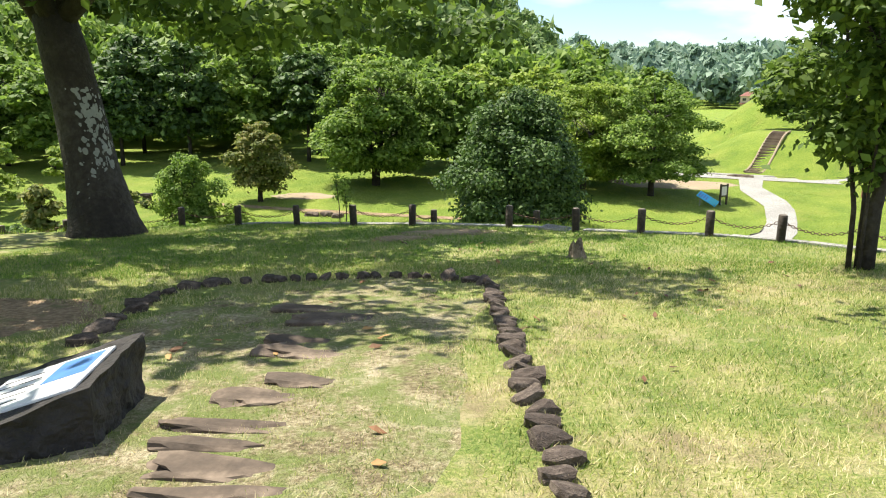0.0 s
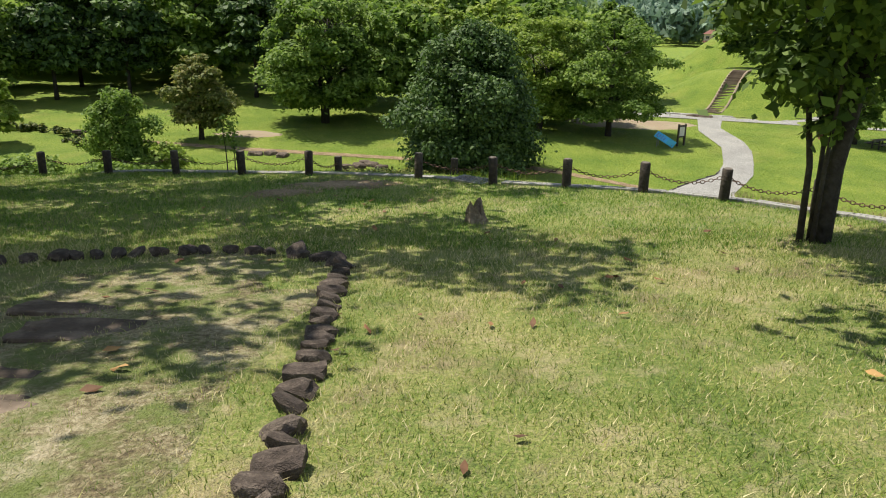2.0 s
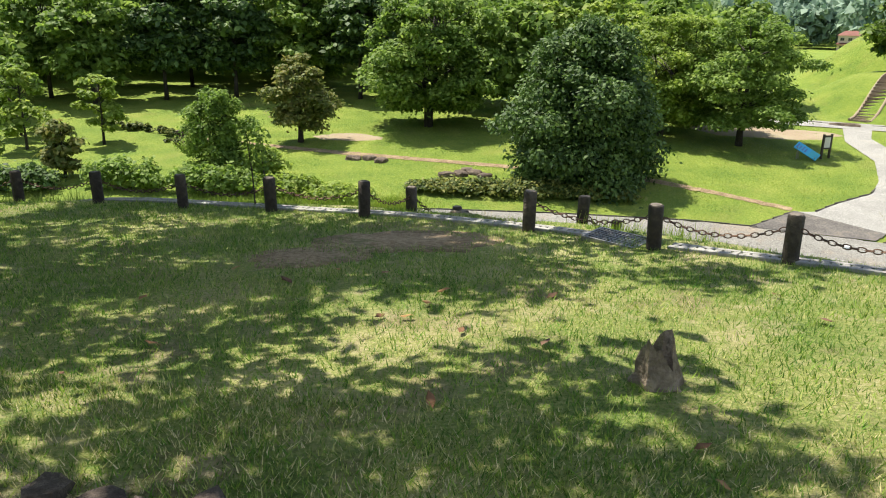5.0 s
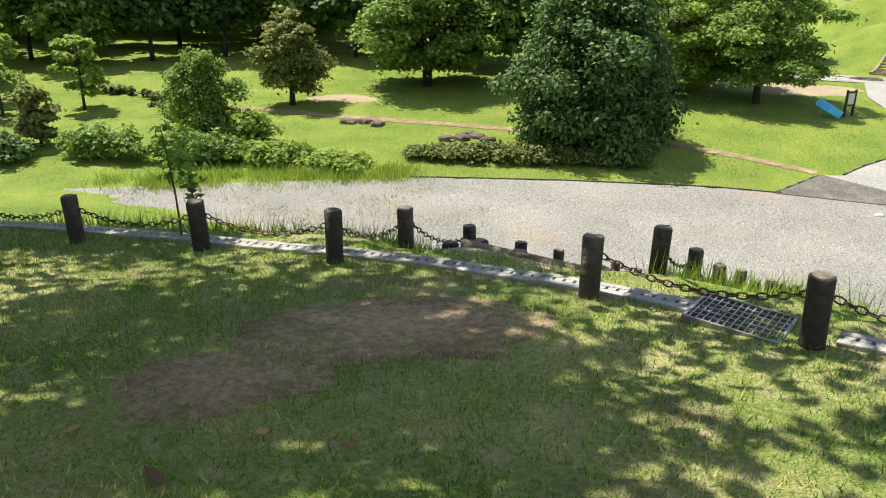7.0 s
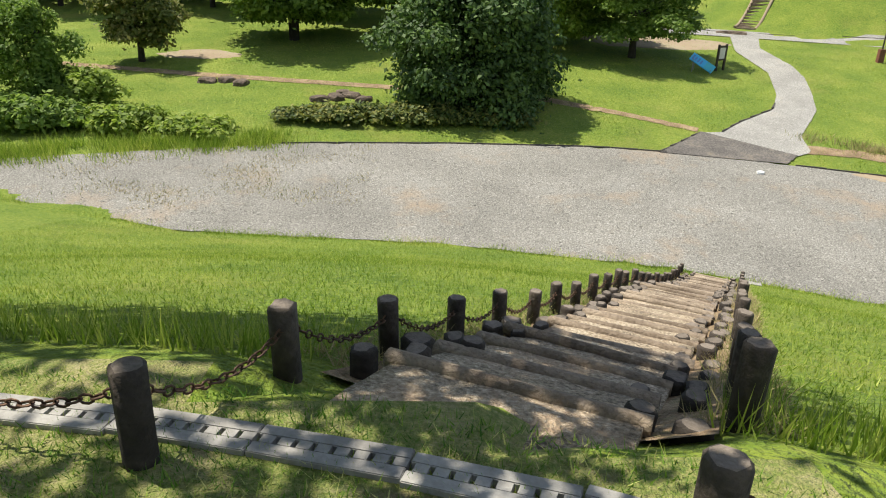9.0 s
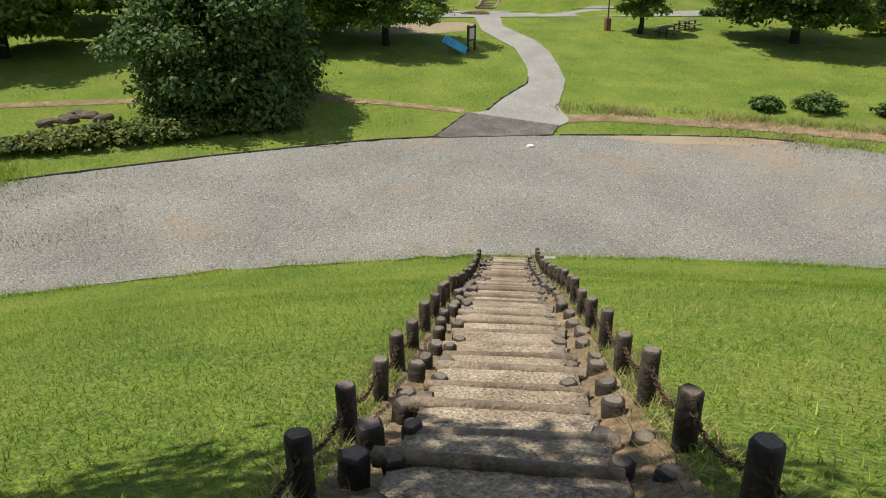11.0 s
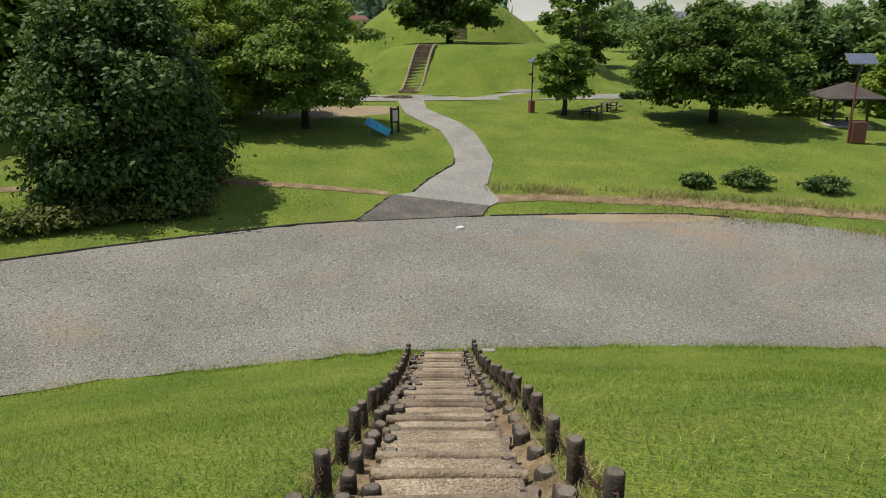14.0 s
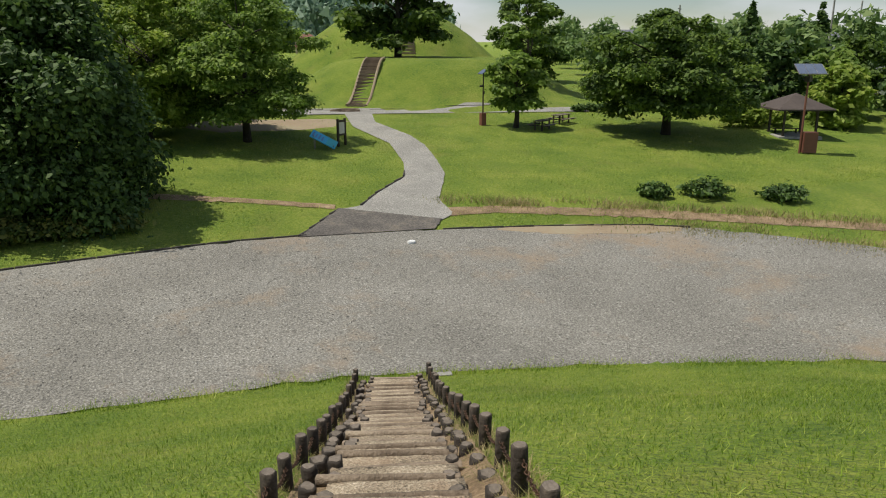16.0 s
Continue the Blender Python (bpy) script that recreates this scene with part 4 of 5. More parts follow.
tree("maple_tree", 8.5, 69.0, 10.2, 11.5, L_LIGHT, 3, "bright green spreading maple beside the lawn", clear=0.17, leaves=8000, fine=2.4, trunk_r=0.22, stems=2, count=85, clump=1.1)
tree("maple_tree", 11.5, 74.0, 10.0, 9.0, L_LIGHT, 4, "bright green maple behind the path", clear=0.2, leaves=6500, fine=2.4, trunk_r=0.22, count=50, clump=1.1)
tree("zelkova_tree", -11.5, 69.0, 12.6, 15.0, L_MID, 5, "wide dark green tree with several trunks on the lawn", clear=0.2, leaves=13000, size=0.45, fine=2.4, trunk_r=0.34, stems=3, count=120, clump=1.4)
tree("cherry_tree", -20.6, 61.0, 7.0, 7.0, L_BROWN, 6, "small cherry with thin olive-brown leaves", clear=0.25, leaves=2600, size=0.36, fine=2.4, trunk_r=0.2, count=34, clump=0.9, limbs=14)
tree("bush_tree", -22.8, 50.8, 5.7, 6.6, L_MID, 7, "rounded light green bushy tree", clear=0.04, leaves=5200, size=0.26, fine=2.4, trunk_r=0.15, count=60, clump=0.7, flat=0.7, profile=DOME, up=0.4, stems=3)
for j, (x, y, h, w, lf) in enumerate([(-35.7, 57.2, 6.2, 5.0, L_LIGHT), (-40.5, 54.5, 6.5, 5.2, L_LIGHT), (-32.5, 47.8, 4.2, 3.0, L_BROWN), (-38.5, 47.5, 4.0, 3.4, L_LIGHT), (-44.5, 59.0, 6.8, 6.0, L_MID)]):
    tree("young_tree", x, y, h, w, lf, 40 + j, "small bright green tree on the lower lawn", clear=0.2, leaves=1900, size=0.3, trunk_r=0.1, count=24, clump=0.6, group="small trees on the lower lawn")
for j, (x, y, h, w, lf) in enumerate([(-41.5, 77.5, 13, 10, L_DARK), (-35.0, 80.5, 14, 10, L_DARK), (-47.5, 74, 12, 10, L_MID), (-28.5, 84, 14, 11, L_MID), (-21.5, 82, 13, 10, L_DARK), (-54, 76, 13, 11, L_MID), (-15, 86, 12, 10, L_LIGHT), (-8.6, 80.5, 11.5, 11, L_MID), (-2.5, 84, 11, 10, L_LIGHT), (4.5, 83, 11, 11, L_LIGHT), (-4.0, 73, 10.5, 9, L_MID), (-61, 68, 12, 10, L_DARK), (-52, 64, 9, 8, L_MID), (18.5, 88, 11, 10, L_MID), (-32, 90, 15, 12, L_MID), (-44, 88, 15, 12, L_DARK), (-20, 92, 14, 12, L_MID), (10, 91, 11, 11, L_MID)]):
    tree("woodland_tree", x, y, h, w, lf, 60 + j, "tall green tree at the edge of the wood", clear=0.27, leaves=5200, size=0.5, trunk_r=0.2, count=62, clump=1.3, group="trees along the wood")
tree("red_maple", -49, 55, 6.0, 4.5, L_RED, 91, "small dark red maple", clear=0.2, leaves=1500, size=0.3, trunk_r=0.1, count=20, clump=0.6)
tree("lawn_tree", 36.0, 65.6, 6.0, 5.6, L_MID, 92, "small tree with a short trunk beside picnic tables", clear=0.33, leaves=2600, size=0.34, trunk_r=0.2, count=30, clump=0.75)
tree("maple_tree", 46.2, 59.3, 9.6, 15.4, L_OAK, 93, "broad low-branched maple on the lawn", clear=0.25, leaves=11000, size=0.42, fine=2.4, trunk_r=0.32, count=110, clump=1.2, limbs=14)
tree("crown_tree", 39.4, 95.0, 12.5, 14.5, L_OAK, 94, "wide dark tree on top of the grassy mound", clear=0.17, leaves=6500, size=0.5, trunk_r=0.35, count=50, clump=1.5)
tree("crown_tree", 61.0, 100.0, 12.6, 13.5, L_OAK, 95, "tall dark tree on the second mound", clear=0.1, leaves=6000, size=0.5, trunk_r=0.3, count=50, clump=1.3)
tree("lawn_tree", 48.5, 82.0, 8.0, 6.5, L_MID, 96, "slim grey-stemmed tree behind the lawn", clear=0.25, leaves=2200, size=0.36, trunk_r=0.14, stems=3, count=26, clump=0.8)
for j, (x, y, h, w, lf) in enumerate([(60, 69, 6.8, 9, L_OAK), (65, 65, 7.2, 9, L_DARK), (70, 62, 6.5, 8, L_MID), (64.5, 57, 5.6, 6, L_LIGHT), (76, 56, 7.5, 10, L_DARK), (74, 47, 9, 11, L_OAK), (69, 72, 7.0, 9, L_DARK), (80, 66, 7.5, 10, L_OAK)]):
    tree("park_tree", x, y, h, w, lf, 110 + j, "leafy dark green tree beyond the shelter", clear=0.12, leaves=3600, size=0.45, trunk_r=0.2, count=40, clump=1.1, group="trees beyond the shelter")
for j, (x, y, h) in enumerate([(94, 92, 12), (104, 88, 11.5), (118, 80, 13), (97, 76, 9)]):
    tree("cedar_tree", x, y, h, 6.0, L_DARK, 130 + j, "pointed dark conifer by the houses", clear=0.08, leaves=2600, size=0.5, trunk_r=0.2, count=44, clump=0.8, profile=CONE, group="conifers by the houses")
shrub("clipped_hedge", -2.0, 49.3, 16.0, 2.4, 1.15, L_HEDGE, 1, "long low clipped hedge below the camphor tree", leaves=14000, size=0.15, rz=1.5, category="hedge", count=150)
for j, (x, y, w, h) in enumerate([(31.3, 44.9, 1.6, 1.0), (34.1, 43.9, 2.3, 1.3), (37.9, 41.6, 2.3, 1.1)]):
    shrub("round_shrub", x, y, w, w * 0.9, h, L_DARK, 10 + j, "small clipped dark green shrub on the lawn", 1100, 0.15, group="clipped shrubs on the lawn")
for j, (x, y, w, h, lf) in enumerate([(-27, 46.4, 7.5, 2.3, L_MID), (-21.5, 46.6, 6.5, 2.1, L_MID), (-16.6, 46.8, 5.0, 1.5, L_LIGHT), (-33.5, 44.5, 5.5, 2.0, L_DARK), (-12.8, 46.6, 4.0, 1.0, L_LIGHT), (-19.5, 50.2, 3.0, 2.6, L_LIGHT)]):
    shrub("wild_shrub", x, y, w, 3.0, h, lf, 20 + j, "loose green shrub along the foot of the slope", 3600, 0.19, group="loose shrubs by the road")
for j, (x, y, w, rz) in enumerate([(-36, 62.5, 10, -18), (-28.0, 57.4, 9, -30)]):
    shrub("clipped_hedge", x, y, w, 1.2, 0.8, L_HEDGE, 30 + j, "low clipped hedge beside a sloping path", 2200, 0.2, rz, "hedge")
shrub("wild_shrub", 57.5, 60.0, 7.0, 3.0, 2.2, L_LIGHT, 50, "loose light green shrub behind the shelter", 2400, 0.25)
shrub("clipped_hedge", 50, 70.5, 9.0, 1.6, 1.0, L_DARK, 51, "low dark hedge by the far path", 2000, 0.22, -12, "hedge")

# ---- park furniture in the valley ----
def at(x, y, rz=0, lift=0.0):
    return pose(x, y, ground_z(x, y) + lift, 0, 0, rz)


board = empty("sloping_sign", at(18.6, 62.6, -27) @ Matrix.Scale(0.68, 4), "long blue information board sloping towards the grass", "sign")
slope = pose(0, 0, 0.95, 30, 28, 0)
part("panel", box_bm(-1.35, 1.35, -0.6, 0.6, -0.04, 0.04, slope, bevel=0.01), M_BLUE, board, "bright blue panel")
part("panel_end", box_bm(0.35, 1.3, -0.56, 0.56, 0.041, 0.046, slope), M_TEAL, board, "teal lower half")
for k in range(4):
    part("text_bar", box_bm(-1.2 + 0.33 * k, -1.02 + 0.33 * k, -0.4, 0.35 - 0.1 * (k % 2), 0.041, 0.045, slope), M_PRINT, board)
for px, ph in ((-0.9, 1.4), (0.95, 0.4)):
    for py in (-0.4, 0.4):
        part("leg", box_bm(px - 0.04, px + 0.04, py - 0.04, py + 0.04, -0.1, ph), M_STEEL, board)
sign = empty("notice_board", at(20.1, 63.2, 30), "narrow dark framed notice board on two posts", "sign")
for px in (-0.38, 0.38):
    part("post", box_bm(px - 0.07, px + 0.07, -0.07, 0.07, -0.1, 1.85, bevel=0.01), M_DARKMETAL, sign)
part("rail", box_bm(-0.31, 0.31, -0.05, 0.05, 1.62, 1.76), M_DARKMETAL, sign)
part("rail", box_bm(-0.31, 0.31, -0.05, 0.05, 0.72, 0.84), M_DARKMETAL, sign)
part("panel", box_bm(-0.31, 0.31, -0.02, 0.02, 0.84, 1.62), M_PLASTER, sign, "pale notice panel")

pole = empty("lamp_pole", at(33.9, 67.3), "slim dark pole lamp with a brown base box", "lamp post")
bm = bmesh.new()
tube(bm, [(0, 0, -0.1), (0, 0, 4.3)], [0.06, 0.05], 10)
part("shaft", bm, M_DARKMETAL, pole)
part("base_box", box_bm(-0.22, 0.22, -0.2, 0.2, -0.05, 1.0, bevel=0.02), M_REDBROWN, pole)
part("solar_panel", box_bm(-0.5, 0.3, -0.25, 0.25, -0.03, 0.02, pose(0, 0, 4.3, 0, -25, 20), bevel=0.008), M_SOLAR, pole)
part("lamp_head", box_bm(-0.32, 0.02, -0.07, 0.07, 3.05, 3.2, bevel=0.02), M_DARKMETAL, pole)
part("lamp_head", box_bm(-0.02, 0.12, -0.07, 0.07, 2.5, 2.75, bevel=0.02), M_DARKMETAL, pole)


def picnic_table(x, y, rz):
    t = empty("picnic_table", at(x, y, rz), "weathered dark wooden picnic table with two benches", "picnic table", "picnic tables under the tree")
    for k in range(4):
        part("table_board", box_bm(-1.0, 1.0, -0.4 + 0.21 * k, -0.22 + 0.21 * k, 0.7, 0.75, bevel=0.006), M_LOGTOP, t)
    for sgn in (-1, 1):
        part("bench", box_bm(-1.0, 1.0, sgn * 0.75 - 0.15, sgn * 0.75 + 0.15, 0.4, 0.45, bevel=0.006), M_LOGTOP, t)
        part("leg", box_bm(sgn * 0.7 - 0.05, sgn * 0.7 + 0.05, -0.8, 0.8, 0.32, 0.4), M_WOOD, t)
        for py in (-0.3, 0.3):
            part("leg", box_bm(sgn * 0.7 - 0.05, sgn * 0.7 + 0.05, py - 0.05, py + 0.05, -0.05, 0.7), M_WOOD, t)
    return t


picnic_table(37.6, 64.2, 30)
picnic_table(41.0, 66.2, 20)

gz_o = empty("gazebo", at(56.6, 55.6, -28) @ Matrix.Diagonal((0.6, 0.6, 0.82, 1)), "open park shelter with a brown hipped roof", "gazebo")
part("floor_slab", box_bm(-2.9, 2.9, -2.9, 2.9, -0.3, 0.1, bevel=0.03), M_CONC, gz_o)
for px in (-2.2, 2.2):
    for py in (-2.2, 2.2):
        part("post", box_bm(px - 0.13, px + 0.13, py - 0.13, py + 0.13, 0.1, 2.75, bevel=0.01), M_DARKMETAL, gz_o)
        for ang in (0, 90):
            part("brace", box_bm(-0.05, 0.05, -0.05, 0.05, 0, 0.75, pose(px, py, 2.15, 0, 0, 0) @ pose(0, 0, 0, 45 * (-math.copysign(1, -py)) if ang else 0, 0 if ang else 45 * math.copysign(1, -px), 0)), M_DARKMETAL, gz_o)
for q in (-2.2, 2.2):
    part("beam", box_bm(-2.4, 2.4, q - 0.1, q + 0.1, 2.55, 2.77), M_DARKMETAL, gz_o)
bm = bmesh.new()
low = [bm.verts.new((3.8 * a, 3.8 * b, 2.65)) for a, b in ((-1, -1), (1, -1), (1, 1), (-1, 1))]
lift = [bm.verts.new((3.8 * a, 3.8 * b, 2.80)) for a, b in ((-1, -1), (1, -1), (1, 1), (-1, 1))]
peak = bm.verts.new((0, 0, 4.2))
bm.faces.new(low[::-1])
for k in range(4):
    bm.faces.new((low[k], low[(k + 1) % 4], lift[(k + 1) % 4], lift[k]))
    bm.faces.new((lift[k], lift[(k + 1) % 4], peak))
part("roof", bm, M_ROOFBR, gz_o)
part("bench", box_bm(-1.8, 1.8, 1.6, 2.0, 0.5, 0.57), M_WOOD, gz_o)
part("bench_support", box_bm(-1.5, -1.4, 1.6, 2.0, 0.1, 0.5), M_WOOD, gz_o)
part("bench_support", box_bm(1.4, 1.5, 1.6, 2.0, 0.1, 0.5), M_WOOD, gz_o)

sol = empty("solar_pole", at(50.6, 50.3), "red-brown pole with a solar panel and cabinet", "solar lamp")
bm = bmesh.new()
tube(bm, [(0, 0, -0.1), (0, 0, 5.95)], [0.085, 0.07], 10)
part("shaft", bm, M_REDBROWN, sol)
part("cabinet", box_bm(0.1, 1.1, -0.3, 0.3, 0.05, 1.55, pose(0, 0, 0, 0, 0, -30), bevel=0.03), M_REDBROWN, sol)
pm = pose(0.1, 0, 6.0, 32, 0, -30)
part("panel_frame", box_bm(-1.0, 1.0, -0.65, 0.65, -0.05, 0.0, pm), M_STEEL, sol)
for k in range(3):
    part("solar_panel", box_bm(-0.96 + 0.65 * k, -0.35 + 0.65 * k, -0.6, 0.6, 0.0, 0.015, pm), M_SOLAR, sol)
part("lamp_head", box_bm(-0.2, 0.2, -0.2, 0.2, 5.1, 5.5, bevel=0.03), M_DARKMETAL, sol)

# stairs up the far mound
far_st = tagged(new("mound_stairs"), "log stairs climbing the grassy mound", "stairs", kind="structure")
A, B = Vector((27.6, 78.9)), Vector((33.2, 87.2))
DF = (B - A).normalized()
hd = math.degrees(math.atan2(DF.y, DF.x)) - 90
n_far = 20
tm = part("tread", box_bm(-0.75, 0.75, -0.05, 0.6, -0.5, 0.0), M_SAND)
lm = part("step_log", box_bm(-0.85, 0.85, -0.1, 0.03, -0.14, 0.03, bevel=0.03), M_STEPLOG)
for i in range(n_far):
    p = A.lerp(B, i / n_far)
    z = ground_z(*p) + 0.14
    share("tread", tm.data, pose(p.x, p.y, z, 0, 0, hd), far_st)
    share("step_log", lm.data, pose(p.x, p.y, z, 0, 0, hd), far_st)
bpy.data.objects.remove(tm), bpy.data.objects.remove(lm)
for sgn in (-1, 1):
    bm = bmesh.new()
    side = Vector((DF.y, -DF.x)) * 0.9 * sgn
    tube(bm, [(*(A.lerp(B, k / 8) + side), ground_z(*(A.lerp(B, k / 8) + side)) + 0.12) for k in range(9)], [0.13] * 9, 7)
    part("stringer", bm, M_SAND, far_st)
far2 = tagged(new("upper_mound_stairs"), "log stairs climbing the second mound", "stairs", kind="structure")
for i in range(16):
    p = Vector((46.4, 106.5)).lerp(Vector((49.4, 114.5)), i / 16)
    part("step_log", box_bm(-1.0, 1.0, -0.2, 0.1, -0.4, 0.12, pose(p.x, p.y, ground_z(*p), 0, 0, -21)), M_SAND, far2)

# edging along lawn and path
edge = tagged(new("lawn_edging"), "dark low edging of lawn along the gravel", "edging", kind="structure")
def edging(pts, step=1.2):
    for a, b in zip(pts, pts[1:]):
        a, b = Vector(a), Vector(b)
        n = max(1, round((b - a).length / step))
        for i in range(n):
            p, q = a.lerp(b, i / n), a.lerp(b, (i + 1) / n)
            d = (q - p).length
            m = pose((p.x + q.x) / 2, (p.y + q.y) / 2, ground_z(*((p + q) / 2)) + 0.0, 0, 0, math.degrees(math.atan2((q - p).y, (q - p).x)))
            if "me" not in EDGE:
                ob0 = part("edging", box_bm(-0.5, 0.5, -0.05, 0.05, -0.2, 0.1, bevel=0.015), M_CURB)
                EDGE["me"] = ob0.data
                bpy.data.objects.remove(ob0)
            share("edging", EDGE["me"], m @ Matrix.Diagonal((d * 0.985, 1, 1, 1)), edge)


EDGE = {}
edging([(x, lerp_curve(FAR, x) + 0.05) for x in np.arange(-8, 11.6, 1.4)])
edging([(x, lerp_curve(FAR, x) + 0.05) for x in np.arange(17.6, 30, 1.4)])
edging([(11.2, 45.5), (14.4, 48.95)])
edging([(15.6, 49.05), (17.2, 50.9), (20.2, 53.7), (21.0, 55.2)])
edging([(12, 81.0), (22, 78.2), (26, 77.0)], 2.4)
edging([(28, 76.9), (44, 73.6)], 2.4)
ob = part("stepping_stone", rock_bm(77, 1.6, 0.45, 0.35), M_SLAB)
ob.matrix_world = at(25.6, 76.6, -15)
tagged(ob, "flat brown rock beside the far path", "stone")
for j, (x, y) in enumerate([(-14.8, 56.3), (-13.6, 56.6), (-12.6, 56.0), (-6.3, 53.4), (-5.4, 53.9), (-7.2, 53.0), (-4.6, 53.1), (-6.0, 54.4)]):
    ob = part("rock", rock_bm(90 + j, 0.7, 0.5, 0.35), M_SLAB)
    ob.matrix_world = at(x, y, j * 40)
    tagged(ob, "rough brown rock in the grass", "rock", "rocks near the camphor tree")
ob = part("white_marker", rock_bm(55, 0.22, 0.14, 0.1), M_WHITE)
ob.matrix_world = at(15.4, 42.9, 0, 0.08)
tagged(ob, "small white stone lying on the gravel", "stone")
ob = part("concrete_slab", box_bm(-0.3, 0.3, -0.12, 0.12, -0.1, 0.06, bevel=0.01), M_CONC)
ob.matrix_world = at(10.9, 31.9, -20)
tagged(ob, "small concrete lid in the grass", "slab")
lant = empty("stone_lantern", at(-30.5, 60.0), "small grey stone lantern on the lawn", "lantern")
part("base", box_bm(-0.3, 0.3, -0.3, 0.3, -0.1, 0.5, bevel=0.05), M_STONE, lant)
part("cap", box_bm(-0.5, 0.5, -0.5, 0.5, 0.5, 0.75, bevel=0.1), M_STONE, lant)


# ---- houses ----
def house(x, y, w, d, h, rz, wall_m, roof_m, label, group="houses beyond the park", floors=2):
    hs = empty("house", at(x, y, rz), label, "house", group)
    part("wall", box_bm(-w / 2, w / 2, -d / 2, d / 2, -1.5, h), wall_m, hs)
    bm = bmesh.new()
    e = 0.6
    v = [bm.verts.new(c) for c in ((-w / 2 - e, -d / 2 - e, h), (w / 2 + e, -d / 2 - e, h), (w / 2 + e, d / 2 + e, h), (-w / 2 - e, d / 2 + e, h), (-w / 4, 0, h + 1.9), (w / 4, 0, h + 1.9))]
    for f in ((0, 1, 5, 4), (2, 3, 4, 5), (1, 2, 5), (3, 0, 4), (3, 2, 1, 0)):
        bm.faces.new([v[i] for i in f])
    part("roof", bm, roof_m, hs)
    for fl in range(floors):
        for k in range(3):
            cx, cz = -w * 0.32 + k * w * 0.32, h / floors * (fl + 0.55)
            win = part("window", box_bm(cx - 0.75, cx + 0.75, -d / 2 - 0.08, -d / 2 + 0.05, cz - 0.6, cz + 0.6), M_STEEL, hs)
            part("pane", box_bm(cx - 0.66, cx - 0.04, -d / 2 - 0.1, -d / 2 - 0.081, cz - 0.52, cz + 0.52), M_GLASS, win)
            part("pane", box_bm(cx + 0.04, cx + 0.66, -d / 2 - 0.1, -d / 2 - 0.081, cz - 0.52, cz + 0.52), M_GLASS, win)
    if floors > 1:
        bm = bmesh.new()
        v = [bm.verts.new(c) for c in ((-w / 2 - 0.3, -d / 2, h * 0.56), (w / 2 + 0.3, -d / 2, h * 0.56), (w / 2 + 0.3, -d / 2 - 1.4, h * 0.46), (-w / 2 - 0.3, -d / 2 - 1.4, h * 0.46))]
        bm.faces.new(v)
        bmesh.ops.solidify(bm, geom=bm.faces[:], thickness=0.12)
        part("porch_roof", bm, roof_m, hs)
    return hs


house(112, 345, 9, 8, 6.5, -18, M_PINK, M_REDBROWN, "two-storey house with warm plaster and a low roof")
house(126, 352, 12, 8, 6.0, -12, M_PLASTER, M_TILE, "two-storey house with a grey tiled roof")
house(133, 162, 12, 9, 6.2, -32, M_PLASTER, M_TILE, "two-storey house with two tiers of grey tiles")
house(152, 166, 10, 8, 6.0, -36, M_PLASTER, M_TILE, "two-storey house with two tiers of grey tiles")
house(101, 68, 16, 9, 3.0, -50, M_PLASTER, M_TILE, "long low building with a grey tiled roof", floors=1)
house(150, 125, 12, 9, 6.0, -45, M_PLASTER, M_TILE, "two-storey house with a grey tiled roof")
house(190, 150, 14, 10, 6.0, -45, M_PLASTER, M_TILE, "two-storey house with a grey tiled roof")
for x, y, h in ((112, 92, 12.5), (96, 108, 11), (128, 98, 12), (56, 140, 12)):
    up = empty("utility_pole", at(x, y), "grey concrete utility pole with cross arms", "utility pole", "utility poles")
    bm = bmesh.new()
    tube(bm, [(0, 0, -0.5), (0, 0, h)], [0.19, 0.12], 8)
    part("shaft", bm, M_CONC, up)
    for q in (0.6, 1.3):
        part("cross_arm", box_bm(-0.9, 0.9, -0.05, 0.05, h - q - 0.06, h - q + 0.06, pose(0, 0, 0, 0, 0, 30)), M_STEEL, up)

# ---- woods on the ridges ----
def woods(name, n, pick, leaf, leaf_n, size, rad, seed, label):
    rnd = np.random.default_rng(seed)
    proto = []
    for k in range(6):
        cl = crown_clumps(rnd, (0, 0, 0.95), (0.85, 0.85, 0.75), 26, 0.3, 0.6, hollow=0.5)
        proto.append(leaf_cloud(rnd, cl, leaf_n, size, corners=3))
    out = []
    for _ in range(n):
        x, y = pick(rnd)
        s = rad * rnd.uniform(0.65, 1.35)
        a = rnd.uniform(0, 6.28)
        rot = np.array([[math.cos(a), -math.sin(a), 0], [math.sin(a), math.cos(a), 0], [0, 0, rnd.uniform(0.9, 1.5)]])
        out.append(proto[rnd.integers(6)] @ rot.T * s + np.array([x, y, ground_z(x, y) - 0.15 * s]))
    ob = quads_np(name, np.concatenate([o.reshape(-1, 3) for o in out]), 3, leaf)
    tagged(ob, label, "woodland", kind="stuff")


def polar(a0, a1, r0, r1):
    def f(rnd):
        a, r = math.radians(rnd.uniform(a0, a1)), math.sqrt(rnd.uniform(r0 * r0, r1 * r1))
        return r * math.sin(a), r * math.cos(a)
    return f


woods("near_woods", 260, polar(-46, 9, 98, 155), L_MID, 1000, 0.13, 5.2, 1, "dense green broadleaf wood behind the park")
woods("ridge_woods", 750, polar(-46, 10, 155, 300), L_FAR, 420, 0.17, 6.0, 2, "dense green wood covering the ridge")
woods("distant_woods", 900, polar(-8, 28, 380, 720), L_HAZE, 200, 0.26, 10.0, 3, "wood on a far hill, haze painted into its leaf colour")
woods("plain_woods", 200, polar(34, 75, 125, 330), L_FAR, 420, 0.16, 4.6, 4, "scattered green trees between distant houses")

